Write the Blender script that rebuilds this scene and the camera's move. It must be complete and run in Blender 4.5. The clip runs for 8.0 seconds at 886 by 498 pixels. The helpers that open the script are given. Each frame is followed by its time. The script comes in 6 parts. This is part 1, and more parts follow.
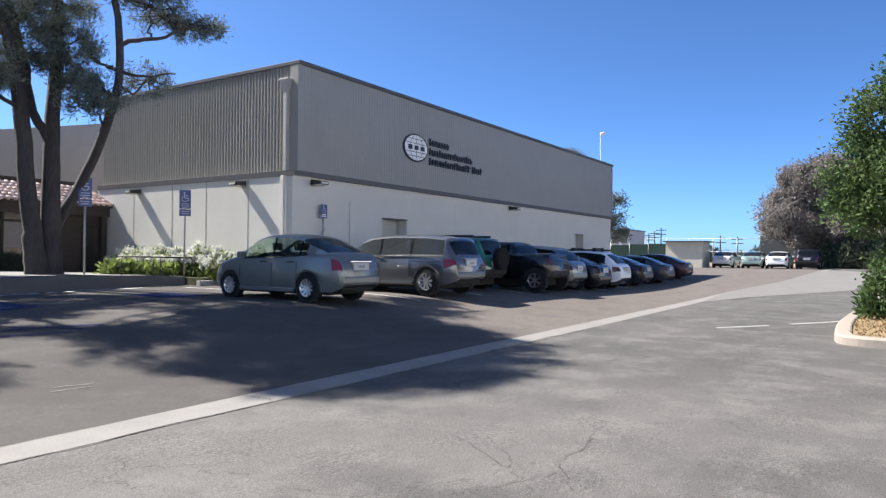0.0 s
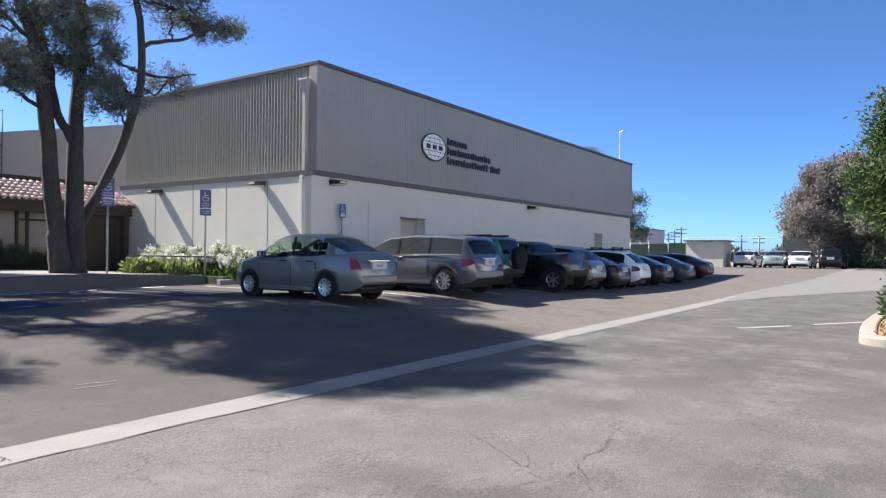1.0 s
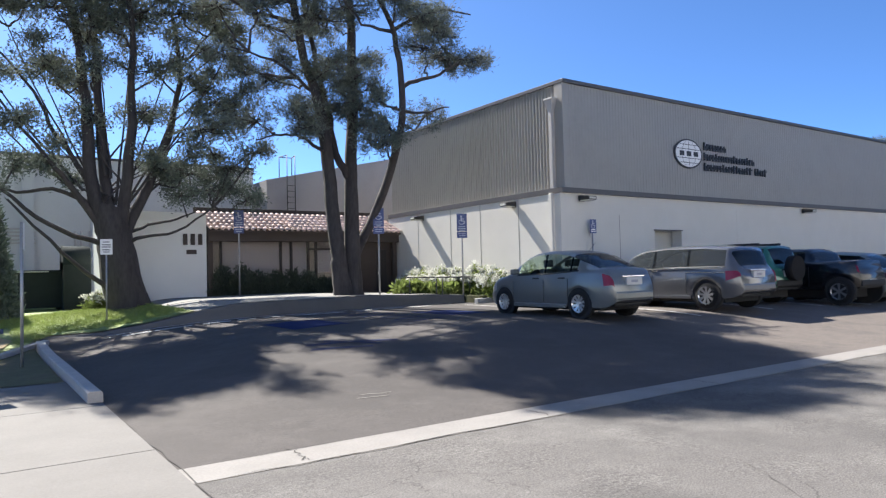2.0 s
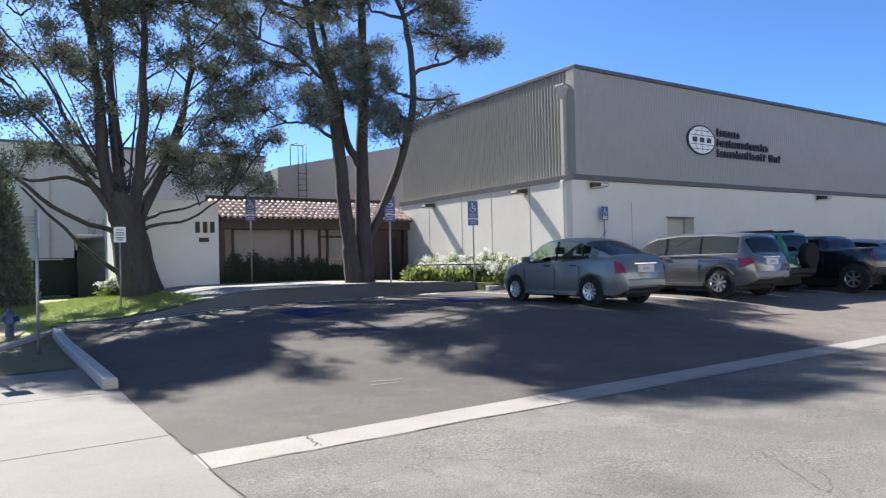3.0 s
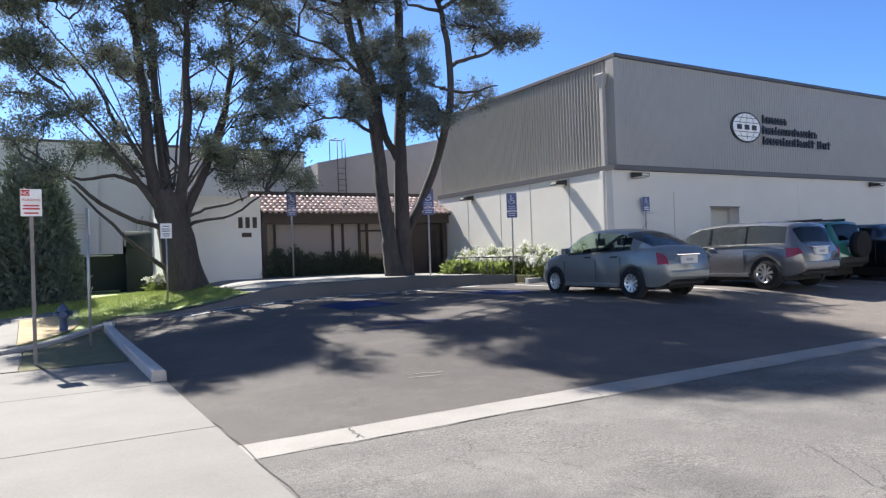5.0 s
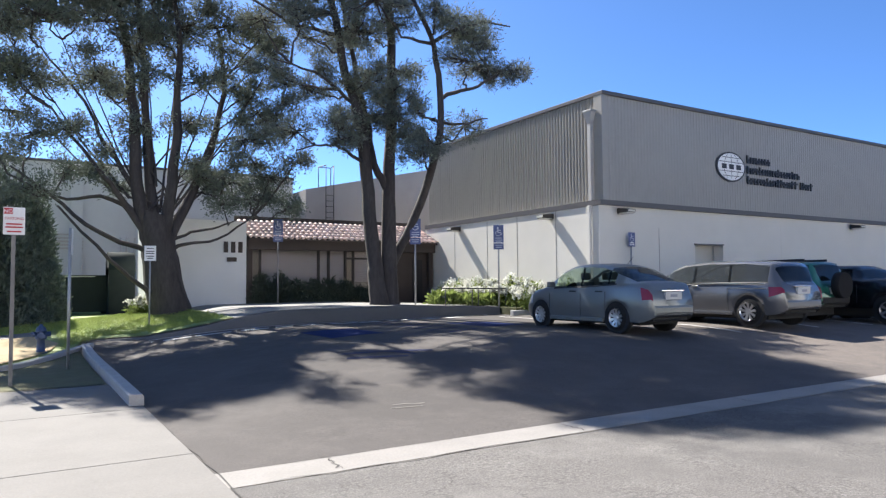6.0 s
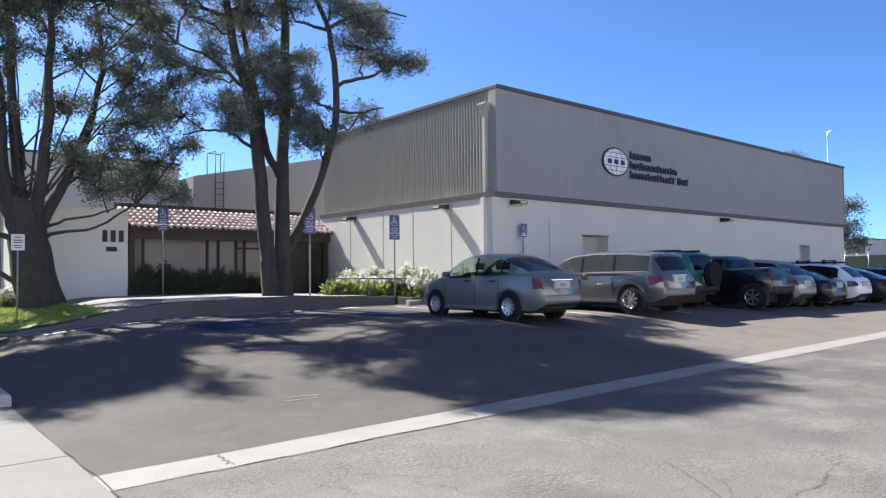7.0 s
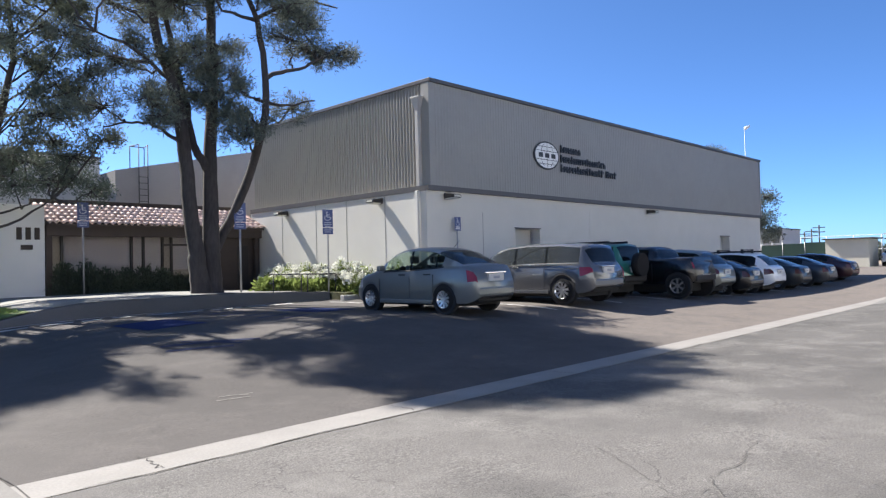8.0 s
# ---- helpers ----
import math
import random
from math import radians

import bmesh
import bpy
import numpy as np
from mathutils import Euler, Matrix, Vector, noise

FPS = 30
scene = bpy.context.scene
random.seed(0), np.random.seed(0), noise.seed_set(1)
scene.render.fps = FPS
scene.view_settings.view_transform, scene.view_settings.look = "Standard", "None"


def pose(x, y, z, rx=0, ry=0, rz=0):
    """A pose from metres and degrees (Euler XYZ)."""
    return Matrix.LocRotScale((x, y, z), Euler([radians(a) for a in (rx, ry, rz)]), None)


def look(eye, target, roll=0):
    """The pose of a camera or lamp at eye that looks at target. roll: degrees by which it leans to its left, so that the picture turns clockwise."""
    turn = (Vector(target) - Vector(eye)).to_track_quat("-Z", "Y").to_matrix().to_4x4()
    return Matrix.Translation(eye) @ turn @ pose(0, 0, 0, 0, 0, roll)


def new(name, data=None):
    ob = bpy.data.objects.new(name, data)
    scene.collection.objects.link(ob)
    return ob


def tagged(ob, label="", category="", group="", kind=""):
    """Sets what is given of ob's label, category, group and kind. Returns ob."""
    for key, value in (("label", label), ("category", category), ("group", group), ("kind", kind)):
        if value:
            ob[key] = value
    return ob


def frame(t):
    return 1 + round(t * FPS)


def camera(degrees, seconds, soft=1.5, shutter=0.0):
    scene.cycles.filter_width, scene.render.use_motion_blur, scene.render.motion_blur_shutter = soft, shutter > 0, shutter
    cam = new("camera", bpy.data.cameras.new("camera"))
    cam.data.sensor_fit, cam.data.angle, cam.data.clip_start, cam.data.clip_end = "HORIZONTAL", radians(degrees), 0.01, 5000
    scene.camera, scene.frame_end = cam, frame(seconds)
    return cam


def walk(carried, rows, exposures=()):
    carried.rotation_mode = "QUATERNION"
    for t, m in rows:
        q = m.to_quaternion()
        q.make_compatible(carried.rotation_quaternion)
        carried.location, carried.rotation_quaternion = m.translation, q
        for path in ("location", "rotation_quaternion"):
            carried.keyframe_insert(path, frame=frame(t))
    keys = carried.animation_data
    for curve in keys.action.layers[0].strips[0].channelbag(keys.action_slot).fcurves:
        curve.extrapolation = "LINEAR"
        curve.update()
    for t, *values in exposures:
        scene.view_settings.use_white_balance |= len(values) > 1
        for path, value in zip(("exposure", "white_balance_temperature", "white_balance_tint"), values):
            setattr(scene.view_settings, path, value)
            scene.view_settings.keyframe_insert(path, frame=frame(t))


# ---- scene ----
cam = camera(65.62, 8.0, soft=1.32)
PATH = [
    (0, (0.0, 0.0, 1.6), (16.754, 10.922, 1.750), 0.52),
    (0.5, (0.0, 0.0, 1.6), (16.966, 10.589, 1.718), 1.07),
    (1, (0.0, 0.0, 1.6), (16.459, 11.361, 1.725), 0.54),
    (1.2, (0.0, 0.0, 1.6), (15.768, 12.301, 1.826), -0.24),
    (1.5, (0.0, 0.0, 1.6), (14.179, 14.096, 2.100), -0.96),
    (2, (0.0, 0.0, 1.6), (11.371, 16.440, 2.267), -1.37),
    (2.2, (0.0, 0.0, 1.6), (10.874, 16.778, 2.110), -1.34),
    (3.3, (0.0, 0.0, 1.6), (11.148, 16.603, 1.848), -1.41),
    (3.5, (0.0, 0.0, 1.6), (11.021, 16.688, 1.823), -1.26),
    (4, (0.0, 0.0, 1.6), (10.670, 16.916, 1.675), -1.35),
    (4.5, (0.0, 0.0, 1.6), (10.237, 17.181, 1.458), -1.93),
    (4.7, (0.0, 0.0, 1.6), (10.193, 17.207, 1.512), -2.01),
    (5.8, (0.0, 0.0, 1.6), (10.266, 17.141, 2.487), -0.82),
    (6, (0.0, 0.0, 1.6), (10.483, 17.003, 2.602), -0.42),
    (6.5, (0.0, 0.0, 1.6), (11.595, 16.275, 2.440), -0.33),
    (7, (0.0, 0.0, 1.6), (12.933, 15.240, 2.289), -0.61),
    (7.5, (0.0, 0.0, 1.6), (13.495, 14.744, 2.308), -0.70),
    (8, (0.0, 0.0, 1.6), (14.327, 13.947, 2.073), -1.46),
]
EXPOSURES = [(0, 1.35), (1, 1.36), (1.5, 1.41), (2.2, 1.51), (3.5, 1.54), (4.5, 1.53), (5.8, 1.58), (6.5, 1.57), (7.2, 1.51), (8, 1.43)]
walk(cam, [(t, look(eye, target, roll)) for t, eye, target, roll in PATH], EXPOSURES)

# ---- world, sun ----
SUN = Vector((-0.16, 0.94, 1.0)).normalized()
elev = math.asin(SUN.z)
world = bpy.data.worlds.new("sky")
scene.world = world
world.use_nodes = True
wn = world.node_tree
sky = wn.nodes.new("ShaderNodeTexSky")
sky.sky_type = "NISHITA"
sky.sun_disc = False
sky.sun_elevation = elev
sky.sun_rotation = math.atan2(SUN.x, SUN.y)
sky.air_density, sky.dust_density, sky.ozone_density = 0.48, 0.55, 7.5
tint = wn.nodes.new("ShaderNodeMix")
tint.data_type, tint.blend_type = "RGBA", "MULTIPLY"
tint.inputs[0].default_value = 1.0
tint.inputs[7].default_value = (0.79, 0.995, 1.12, 1)
wn.links.new(sky.outputs[0], tint.inputs[6])
wn.links.new(tint.outputs[2], wn.nodes["Background"].inputs[0])
wn.nodes["Background"].inputs[1].default_value = 0.085
sun = new("sun", bpy.data.lights.new("sun", "SUN"))
sun.data.energy, sun.data.angle, sun.data.color = 5.0, radians(0.45), (1.0, 0.955, 0.88)
sun.matrix_world = look(SUN * 60, (0, 0, 0))


# ---- small helpers ----
def part(name, bm, mat, parent=None, label="", smooth=False):
    """Links a bmesh as one mesh object, under a thing or a part."""
    me = bpy.data.meshes.new(name)
    if smooth:
        for fc in bm.faces:
            fc.smooth = True
    bm.to_mesh(me)
    bm.free()
    for m in (mat if isinstance(mat, (list, tuple)) else [mat]):
        me.materials.append(m)
    ob = new(name, me)
    ob.parent = parent
    if label:
        ob["label"] = label
    return ob


def raw(name, verts, faces, mat, parent=None, smooth=False, label=""):
    """Links a mesh made from vertex and face arrays."""
    me = bpy.data.meshes.new(name)
    me.from_pydata(verts, [], faces)
    me.materials.append(mat)
    if smooth:
        me.polygons.foreach_set("use_smooth", [True] * len(me.polygons))
    me.update()
    ob = new(name, me)
    ob.parent = parent
    if label:
        ob["label"] = label
    return ob


def empty(name, x, y, z, rz=0.0):
    ob = new(name)
    ob.empty_display_size = 0.2
    ob.matrix_basis = pose(x, y, z, 0, 0, rz)
    return ob


def box(bm, x0, x1, y0, y1, z0, z1, bevel=0.0):
    r = bmesh.ops.create_cube(bm, size=1.0)
    vs = r["verts"]
    for v in vs:
        v.co = Vector((x0 + (v.co.x + 0.5) * (x1 - x0), y0 + (v.co.y + 0.5) * (y1 - y0), z0 + (v.co.z + 0.5) * (z1 - z0)))
    if bevel:
        es = list({e for v in vs for e in v.link_edges})
        bmesh.ops.bevel(bm, geom=es, offset=bevel, segments=2, affect="EDGES", profile=0.6)
    return vs


def bx(x0, x1, y0, y1, z0, z1, bevel=0.0):
    bm = bmesh.new()
    box(bm, x0, x1, y0, y1, z0, z1, bevel)
    return bm


def rod(bm, a, b, r0, r1=None, n=10, caps=True):
    """A tapered rod from a to b."""
    a, b = Vector(a), Vector(b)
    r1 = r0 if r1 is None else r1
    q = (b - a).to_track_quat("Z", "Y")
    ring = [[bm.verts.new(p + q @ Vector((r * math.cos(t), r * math.sin(t), 0)))
             for t in [2 * math.pi * k / n for k in range(n)]] for p, r in ((a, r0), (b, r1))]
    for k in range(n):
        bm.faces.new((ring[0][k], ring[0][(k + 1) % n], ring[1][(k + 1) % n], ring[1][k])).smooth = True
    if caps:
        bm.faces.new(ring[0][::-1])
        bm.faces.new(ring[1])


def rodm(a, b, r0, r1=None, n=10):
    bm = bmesh.new()
    rod(bm, a, b, r0, r1, n)
    return bm


def plate(pts, thick, axis=2):
    """A flat polygon given a thickness along an axis."""
    bm = bmesh.new()
    f = bm.faces.new([bm.verts.new(p) for p in pts])
    ext = bmesh.ops.extrude_face_region(bm, geom=[f])
    d = [0, 0, 0]
    d[axis] = thick
    for g in ext["geom"]:
        if isinstance(g, bmesh.types.BMVert):
            g.co += Vector(d)
    bmesh.ops.recalc_face_normals(bm, faces=bm.faces)
    return bm


# ---- lie of the land ----
def ease(t):
    t = min(1.0, max(0.0, t))
    return t * t * (3 - 2 * t)


def land(x, y):
    """Ground height: the drive is low, the car park rises gently behind the gutter and to the east."""
    up = (0.5 - 0.35 * ease((x - 17) / 13)) * ease((y - 5.6) / 6.6) * ease((x - 0.9) / 6.0 + 0.15 * ease((y - 15) / 8))
    left = 0.42 * ease((y - 15.0) / 10.0) * ease((x + 4) / 6)
    east = 0.62 * ease((x - 26) / 34)
    return max(up, left, east)


def H(x, y):
    """Ground height with the low wall at the head of the bays and the level behind it."""
    return land(x, y) + bank_top(x) * ease((y - bank_foot(x)) / 0.07) * (1 - ease((y - 25.5) / 3.0))


def along(table, x):
    """Linear interpolation in a small table of (x, value)."""
    for (a, p), (b, q) in zip(table, table[1:]):
        if x <= b:
            return p + (q - p) * ease((x - a) / (b - a)) if x > a else p
    return table[-1][1]


def bank_foot(x):
    """The foot of the short bank at the head of the bays."""
    return along([(1.4, 19.7), (3.6, 19.0), (6.2, 18.25), (8.1, 18.5), (10.5, 19.05), (12.8, 19.4)], x)


def bank_top(x):
    """The bank's rise, highest before the entrance and running out at both ends."""
    return along([(1.3, 0.0), (3.5, 0.13), (6.1, 0.385), (10.3, 0.40), (12.8, 0.34), (14.3, 0.28), (14.5, 0.05), (15.6, 0.02)], x)


def sheet(name, u, v, fn, mat, parent=None, lift=0.0, height=H):
    """A grid over u x v, laid on the land; fn maps (u, v) to (x, y)."""
    verts, faces = [], []
    for a in u:
        for b in v:
            x, y = fn(a, b)
            verts.append((x, y, height(x, y) + lift))
    n = len(v)
    for i in range(len(u) - 1):
        for j in range(n - 1):
            faces.append((i * n + j, (i + 1) * n + j, (i + 1) * n + j + 1, i * n + j + 1))
    ob = raw(name, verts, faces, mat, parent, smooth=True)
    return ob


def lin(a, b, n):
    return [a + (b - a) * k / (n - 1) for k in range(n)]


# ---- materials ----
def material(name, rgb, rough=0.7, metal=0.0, var=0.12, scale=3.0, fine=40.0, bump=0.0, tint=None, spec=0.5, rand=0.0, stretch=(1, 1, 1), stain=0.0, fine_amt=0.5, coat=0.0):
    """A principled surface whose colour varies at two scales, with grain relief; rand varies it from piece to piece."""
    m = bpy.data.materials.new(name)
    m.use_nodes = True
    nt = m.node_tree
    N, L = nt.nodes, nt.links
    b = N["Principled BSDF"]
    b.inputs["Roughness"].default_value = rough
    b.inputs["Metallic"].default_value = metal
    b.inputs["Specular IOR Level"].default_value = spec
    b.inputs["Coat Weight"].default_value = coat
    b.inputs["Coat Roughness"].default_value = 0.05
    tc = N.new("ShaderNodeTexCoord")
    mp = N.new("ShaderNodeMapping")
    mp.inputs["Scale"].default_value = stretch
    L.new(tc.outputs["Object"], mp.inputs[0])
    n1, n2 = N.new("ShaderNodeTexNoise"), N.new("ShaderNodeTexNoise")
    n1.inputs["Scale"].default_value, n2.inputs["Scale"].default_value = scale, fine
    n1.inputs["Detail"].default_value, n2.inputs["Detail"].default_value = 5, 3
    L.new(mp.outputs[0], n1.inputs[0])
    L.new(mp.outputs[0], n2.inputs[0])
    mix = N.new("ShaderNodeMix")
    mix.data_type = "FLOAT"
    mix.inputs[0].default_value = fine_amt
    L.new(n1.outputs[0], mix.inputs[2])
    L.new(n2.outputs[0], mix.inputs[3])
    mr = N.new("ShaderNodeMapRange")
    mr.inputs[1].default_value, mr.inputs[2].default_value = 0.3, 0.7
    mr.inputs[3].default_value, mr.inputs[4].default_value = 1 - var, 1 + var
    L.new(mix.outputs[0], mr.inputs[0])
    fac = mr.outputs[0]
    if rand:
        oi = N.new("ShaderNodeObjectInfo")
        rr = N.new("ShaderNodeMapRange")
        rr.inputs[3].default_value, rr.inputs[4].default_value = 1 - rand, 1 + rand
        L.new(oi.outputs["Random"], rr.inputs[0])
        mu = N.new("ShaderNodeMath")
        mu.operation = "MULTIPLY"
        L.new(fac, mu.inputs[0])
        L.new(rr.outputs[0], mu.inputs[1])
        fac = mu.outputs[0]
    base = N.new("ShaderNodeMix")
    base.data_type = "RGBA"
    base.blend_type = "MIX"
    base.inputs[6].default_value = (*rgb, 1)
    t2 = tint or [c * 0.75 for c in rgb]
    base.inputs[7].default_value = (*t2, 1)
    n3 = N.new("ShaderNodeTexNoise")
    n3.inputs["Scale"].default_value = scale * 0.35
    n3.inputs["Detail"].default_value = 6
    n3.inputs["Roughness"].default_value = 0.65
    L.new(mp.outputs[0], n3.inputs[0])
    st = N.new("ShaderNodeMapRange")
    st.inputs[1].default_value, st.inputs[2].default_value = 0.48, 0.72
    st.inputs[4].default_value = stain
    L.new(n3.outputs[0], st.inputs[0])
    L.new(st.outputs[0], base.inputs[0])
    sc = N.new("ShaderNodeVectorMath")
    sc.operation = "SCALE"
    L.new(base.outputs[2], sc.inputs[0])
    L.new(fac, sc.inputs["Scale"])
    L.new(sc.outputs[0], b.inputs["Base Color"])
    if bump:
        bp = N.new("ShaderNodeBump")
        bp.inputs["Strength"].default_value = bump
        bp.inputs["Distance"].default_value = 0.01
        L.new(n2.outputs[0], bp.inputs["Height"])
        L.new(bp.outputs[0], b.inputs["Normal"])
    return m


def asphalt(name, rgb, dark, pale, grit, web, lane=None):
    """Worn asphalt: broad stains, worn patches, coarse grit with relief, and a thin web of cracks."""
    m = bpy.data.materials.new(name)
    m.use_nodes = True
    N, L = m.node_tree.nodes, m.node_tree.links
    b = N["Principled BSDF"]
    b.inputs["Roughness"].default_value = 0.9
    b.inputs["Specular IOR Level"].default_value = 0.25
    tc = N.new("ShaderNodeTexCoord")

    def noise_at(scale, detail, rough=0.6):
        n = N.new("ShaderNodeTexNoise")
        n.inputs["Scale"].default_value, n.inputs["Detail"].default_value, n.inputs["Roughness"].default_value = scale, detail, rough
        L.new(tc.outputs["Object"], n.inputs[0])
        return n

    def ramp(src, a, b0, lo, hi):
        r = N.new("ShaderNodeMapRange")
        r.inputs[1].default_value, r.inputs[2].default_value, r.inputs[3].default_value, r.inputs[4].default_value = a, b0, lo, hi
        L.new(src, r.inputs[0])
        return r.outputs[0]

    def blend(fac, a, c):
        x = N.new("ShaderNodeMix")
        x.data_type = "RGBA"
        L.new(fac, x.inputs[0])
        for k, q in ((6, a), (7, c)):
            if isinstance(q, tuple):
                x.inputs[k].default_value = (*q, 1)
            else:
                L.new(q, x.inputs[k])
        return x.outputs[2]

    col = blend(ramp(noise_at(0.3, 5).outputs[0], 0.44, 0.6, 0, 0.85), rgb, dark)
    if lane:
        # a broad change of the surface to one side of a wandering edge: oil and rubber, or dust with sunlit tone mixed
        # in
        (lx, ly), off, width, amount, wear_or_lit = lane
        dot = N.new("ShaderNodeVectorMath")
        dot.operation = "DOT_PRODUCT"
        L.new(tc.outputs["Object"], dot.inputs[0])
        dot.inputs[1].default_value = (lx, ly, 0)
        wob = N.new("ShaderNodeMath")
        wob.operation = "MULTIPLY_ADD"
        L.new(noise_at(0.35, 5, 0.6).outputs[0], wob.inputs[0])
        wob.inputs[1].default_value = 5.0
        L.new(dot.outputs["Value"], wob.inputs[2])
        col = blend(ramp(wob.outputs[0], off + 2.5, off + 2.5 + width, 0, amount), col, wear_or_lit)
    col = blend(ramp(noise_at(1.1, 7, 0.7).outputs[0], 0.48, 0.68, 0, 0.8), col, pale)
    col = blend(ramp(noise_at(5.0, 6, 0.75).outputs[0], 0.52, 0.7, 0, 0.45), col, dark)
    g1, g2 = noise_at(26, 4, 0.75), noise_at(70, 2)
    sc = N.new("ShaderNodeVectorMath")
    sc.operation = "SCALE"
    L.new(col, sc.inputs[0])
    mu = N.new("ShaderNodeMath")
    mu.operation = "MULTIPLY"
    # the grit shows in patches where the binder has worn away
    pa = ramp(noise_at(0.9, 6, 0.7).outputs[0], 0.44, 0.6, 0.12, 1.0)
    gm = N.new("ShaderNodeMath")
    gm.operation = "MULTIPLY_ADD"
    L.new(ramp(g1.outputs[0], 0.32, 0.68, -grit, grit), gm.inputs[0])
    L.new(pa, gm.inputs[1])
    gm.inputs[2].default_value = 1.0
    L.new(gm.outputs[0], mu.inputs[0])
    L.new(ramp(g2.outputs[0], 0.3, 0.7, 1 - grit * 0.8, 1 + grit * 0.8), mu.inputs[1])
    L.new(mu.outputs[0], sc.inputs["Scale"])
    # crack web
    warp = N.new("ShaderNodeVectorMath")
    warp.operation = "MULTIPLY_ADD"
    wn_ = noise_at(1.6, 4)
    L.new(wn_.outputs["Color"], warp.inputs[0])
    warp.inputs[1].default_value = (0.9, 0.9, 0.9)
    L.new(tc.outputs["Object"], warp.inputs[2])
    vo = N.new("ShaderNodeTexVoronoi")
    vo.feature = "DISTANCE_TO_EDGE"
    vo.inputs["Scale"].default_value = 0.55
    L.new(warp.outputs[0], vo.inputs[0])
    mm = N.new("ShaderNodeMath")
    mm.operation = "MULTIPLY"
    L.new(ramp(vo.outputs["Distance"], 0.0, 0.006, web, 0.0), mm.inputs[0])
    L.new(ramp(noise_at(0.5, 3).outputs[0], 0.48, 0.56, 0, 1), mm.inputs[1])
    L.new(blend(mm.outputs[0], sc.outputs[0], tuple(c * 0.35 for c in dark)), b.inputs["Base Color"])
    bp = N.new("ShaderNodeBump")
    bp.inputs["Distance"].default_value = 0.011
    L.new(ramp(noise_at(0.9, 6, 0.7).outputs[0], 0.44, 0.6, 0.25 * grit, 1.0), bp.inputs["Strength"])
    L.new(g1.outputs[0], bp.inputs["Height"])
    L.new(bp.outputs[0], b.inputs["Normal"])
    return m


M_ROAD = asphalt("old_asphalt", (0.121, 0.113, 0.107), (0.076, 0.072, 0.069), (0.158, 0.149, 0.14), 0.45, 0.6, ((0.8, -0.6), 4.0, 2.4, 0.45, (0.072, 0.068, 0.064)))
# the pale eastern side mixes dust with the brightness of the sunlit part
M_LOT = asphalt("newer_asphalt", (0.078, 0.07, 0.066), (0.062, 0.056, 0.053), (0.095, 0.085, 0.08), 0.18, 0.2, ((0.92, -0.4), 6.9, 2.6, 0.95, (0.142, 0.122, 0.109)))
M_CONC = material("concrete", (0.156, 0.147, 0.137), 0.85, var=0.14, scale=1.5, fine=50, bump=0.2, tint=(0.138, 0.129, 0.118), stain=0.8, spec=0.3, rand=0.04)
M_GUTCONC = material("gutter_concrete", (0.228, 0.214, 0.2), 0.85, var=0.16, scale=1.8, fine=45, bump=0.2, tint=(0.19, 0.177, 0.162), stain=0.8, spec=0.3)
M_KERB = material("kerb_concrete", (0.36, 0.345, 0.33), 0.85, var=0.15, scale=4, fine=50, bump=0.25, stain=0.6)
M_EARTH = material("dry_earth", (0.24, 0.19, 0.13), 0.95, var=0.2, scale=0.5, fine=8, stain=0.6)
M_GRASS = material("grass", (0.2, 0.26, 0.07), 0.8, var=0.3, scale=2, fine=30, tint=(0.2, 0.19, 0.05), stain=0.6)
M_STUCCO = material("cream_stucco", (0.635, 0.608, 0.548), 0.85, var=0.05, scale=1.2, fine=60, bump=0.2, stain=0.25, tint=(0.57, 0.54, 0.48))
M_METAL = material("taupe_cladding", (0.287, 0.272, 0.248), 0.5, metal=0.0, var=0.05, scale=0.8, fine=6, stain=0.3)
M_TRIM = material("dark_trim", (0.075, 0.07, 0.07), 0.5, var=0.08)
M_BARK = material("bark", (0.054, 0.047, 0.045), 0.95, var=0.35, scale=5, fine=18, bump=0.8, stretch=(1, 1, 0.25), stain=0.5)


# ---- ground ----
def gutter_y(x):
    """The line of the gutter's far edge: straight, then bending towards the drive."""
    return 6.04 - 1.25 * ease((x - 30) / 16) - 0.4 * ease((x - 42) / 16)


far = [-900, -400, -150, -60] + lin(-30, 90, 49) + [120, 200, 450, 1200]
ground = sheet("ground", far, [-900, -300, -100, -40] + lin(-20, 50, 36) + [70, 120, 300, 1000], lambda a, b: (a, b), M_EARTH, lift=-0.06, height=land)
tagged(ground, "dry brown earth reaching to the horizon", "ground", kind="structure")
xs = lin(-12, 75, 88)
road = sheet("road", xs, lin(-14, 1, 40), lambda a, b: (a, b if b < 0 else b * (gutter_y(a) - 0.49)), M_ROAD)
tagged(road, "weathered pale grey asphalt drive with cracks", "road", kind="structure")
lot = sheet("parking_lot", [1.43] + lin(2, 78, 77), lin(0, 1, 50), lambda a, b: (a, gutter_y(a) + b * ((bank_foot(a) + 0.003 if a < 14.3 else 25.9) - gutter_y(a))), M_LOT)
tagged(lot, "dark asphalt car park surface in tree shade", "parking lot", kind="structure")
gut = sheet("gutter", [1.43] + lin(2, 72, 71), [0, 0.5, 1], lambda a, b: (a, gutter_y(a) - 0.49 + 0.49 * b), M_GUTCONC, lift=0.004)
tagged(gut, "pale concrete gutter strip across the drive", "gutter", kind="structure")
M_PALE = material("pale_concrete_drive", (0.16, 0.151, 0.141), 0.9, var=0.12, scale=0.8, fine=20, stain=0.7, tint=(0.16, 0.151, 0.14))
# the verge's shade is put into this dark turf colour; planter soil too
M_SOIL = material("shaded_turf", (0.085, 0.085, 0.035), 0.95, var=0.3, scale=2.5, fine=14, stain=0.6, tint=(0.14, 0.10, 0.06))
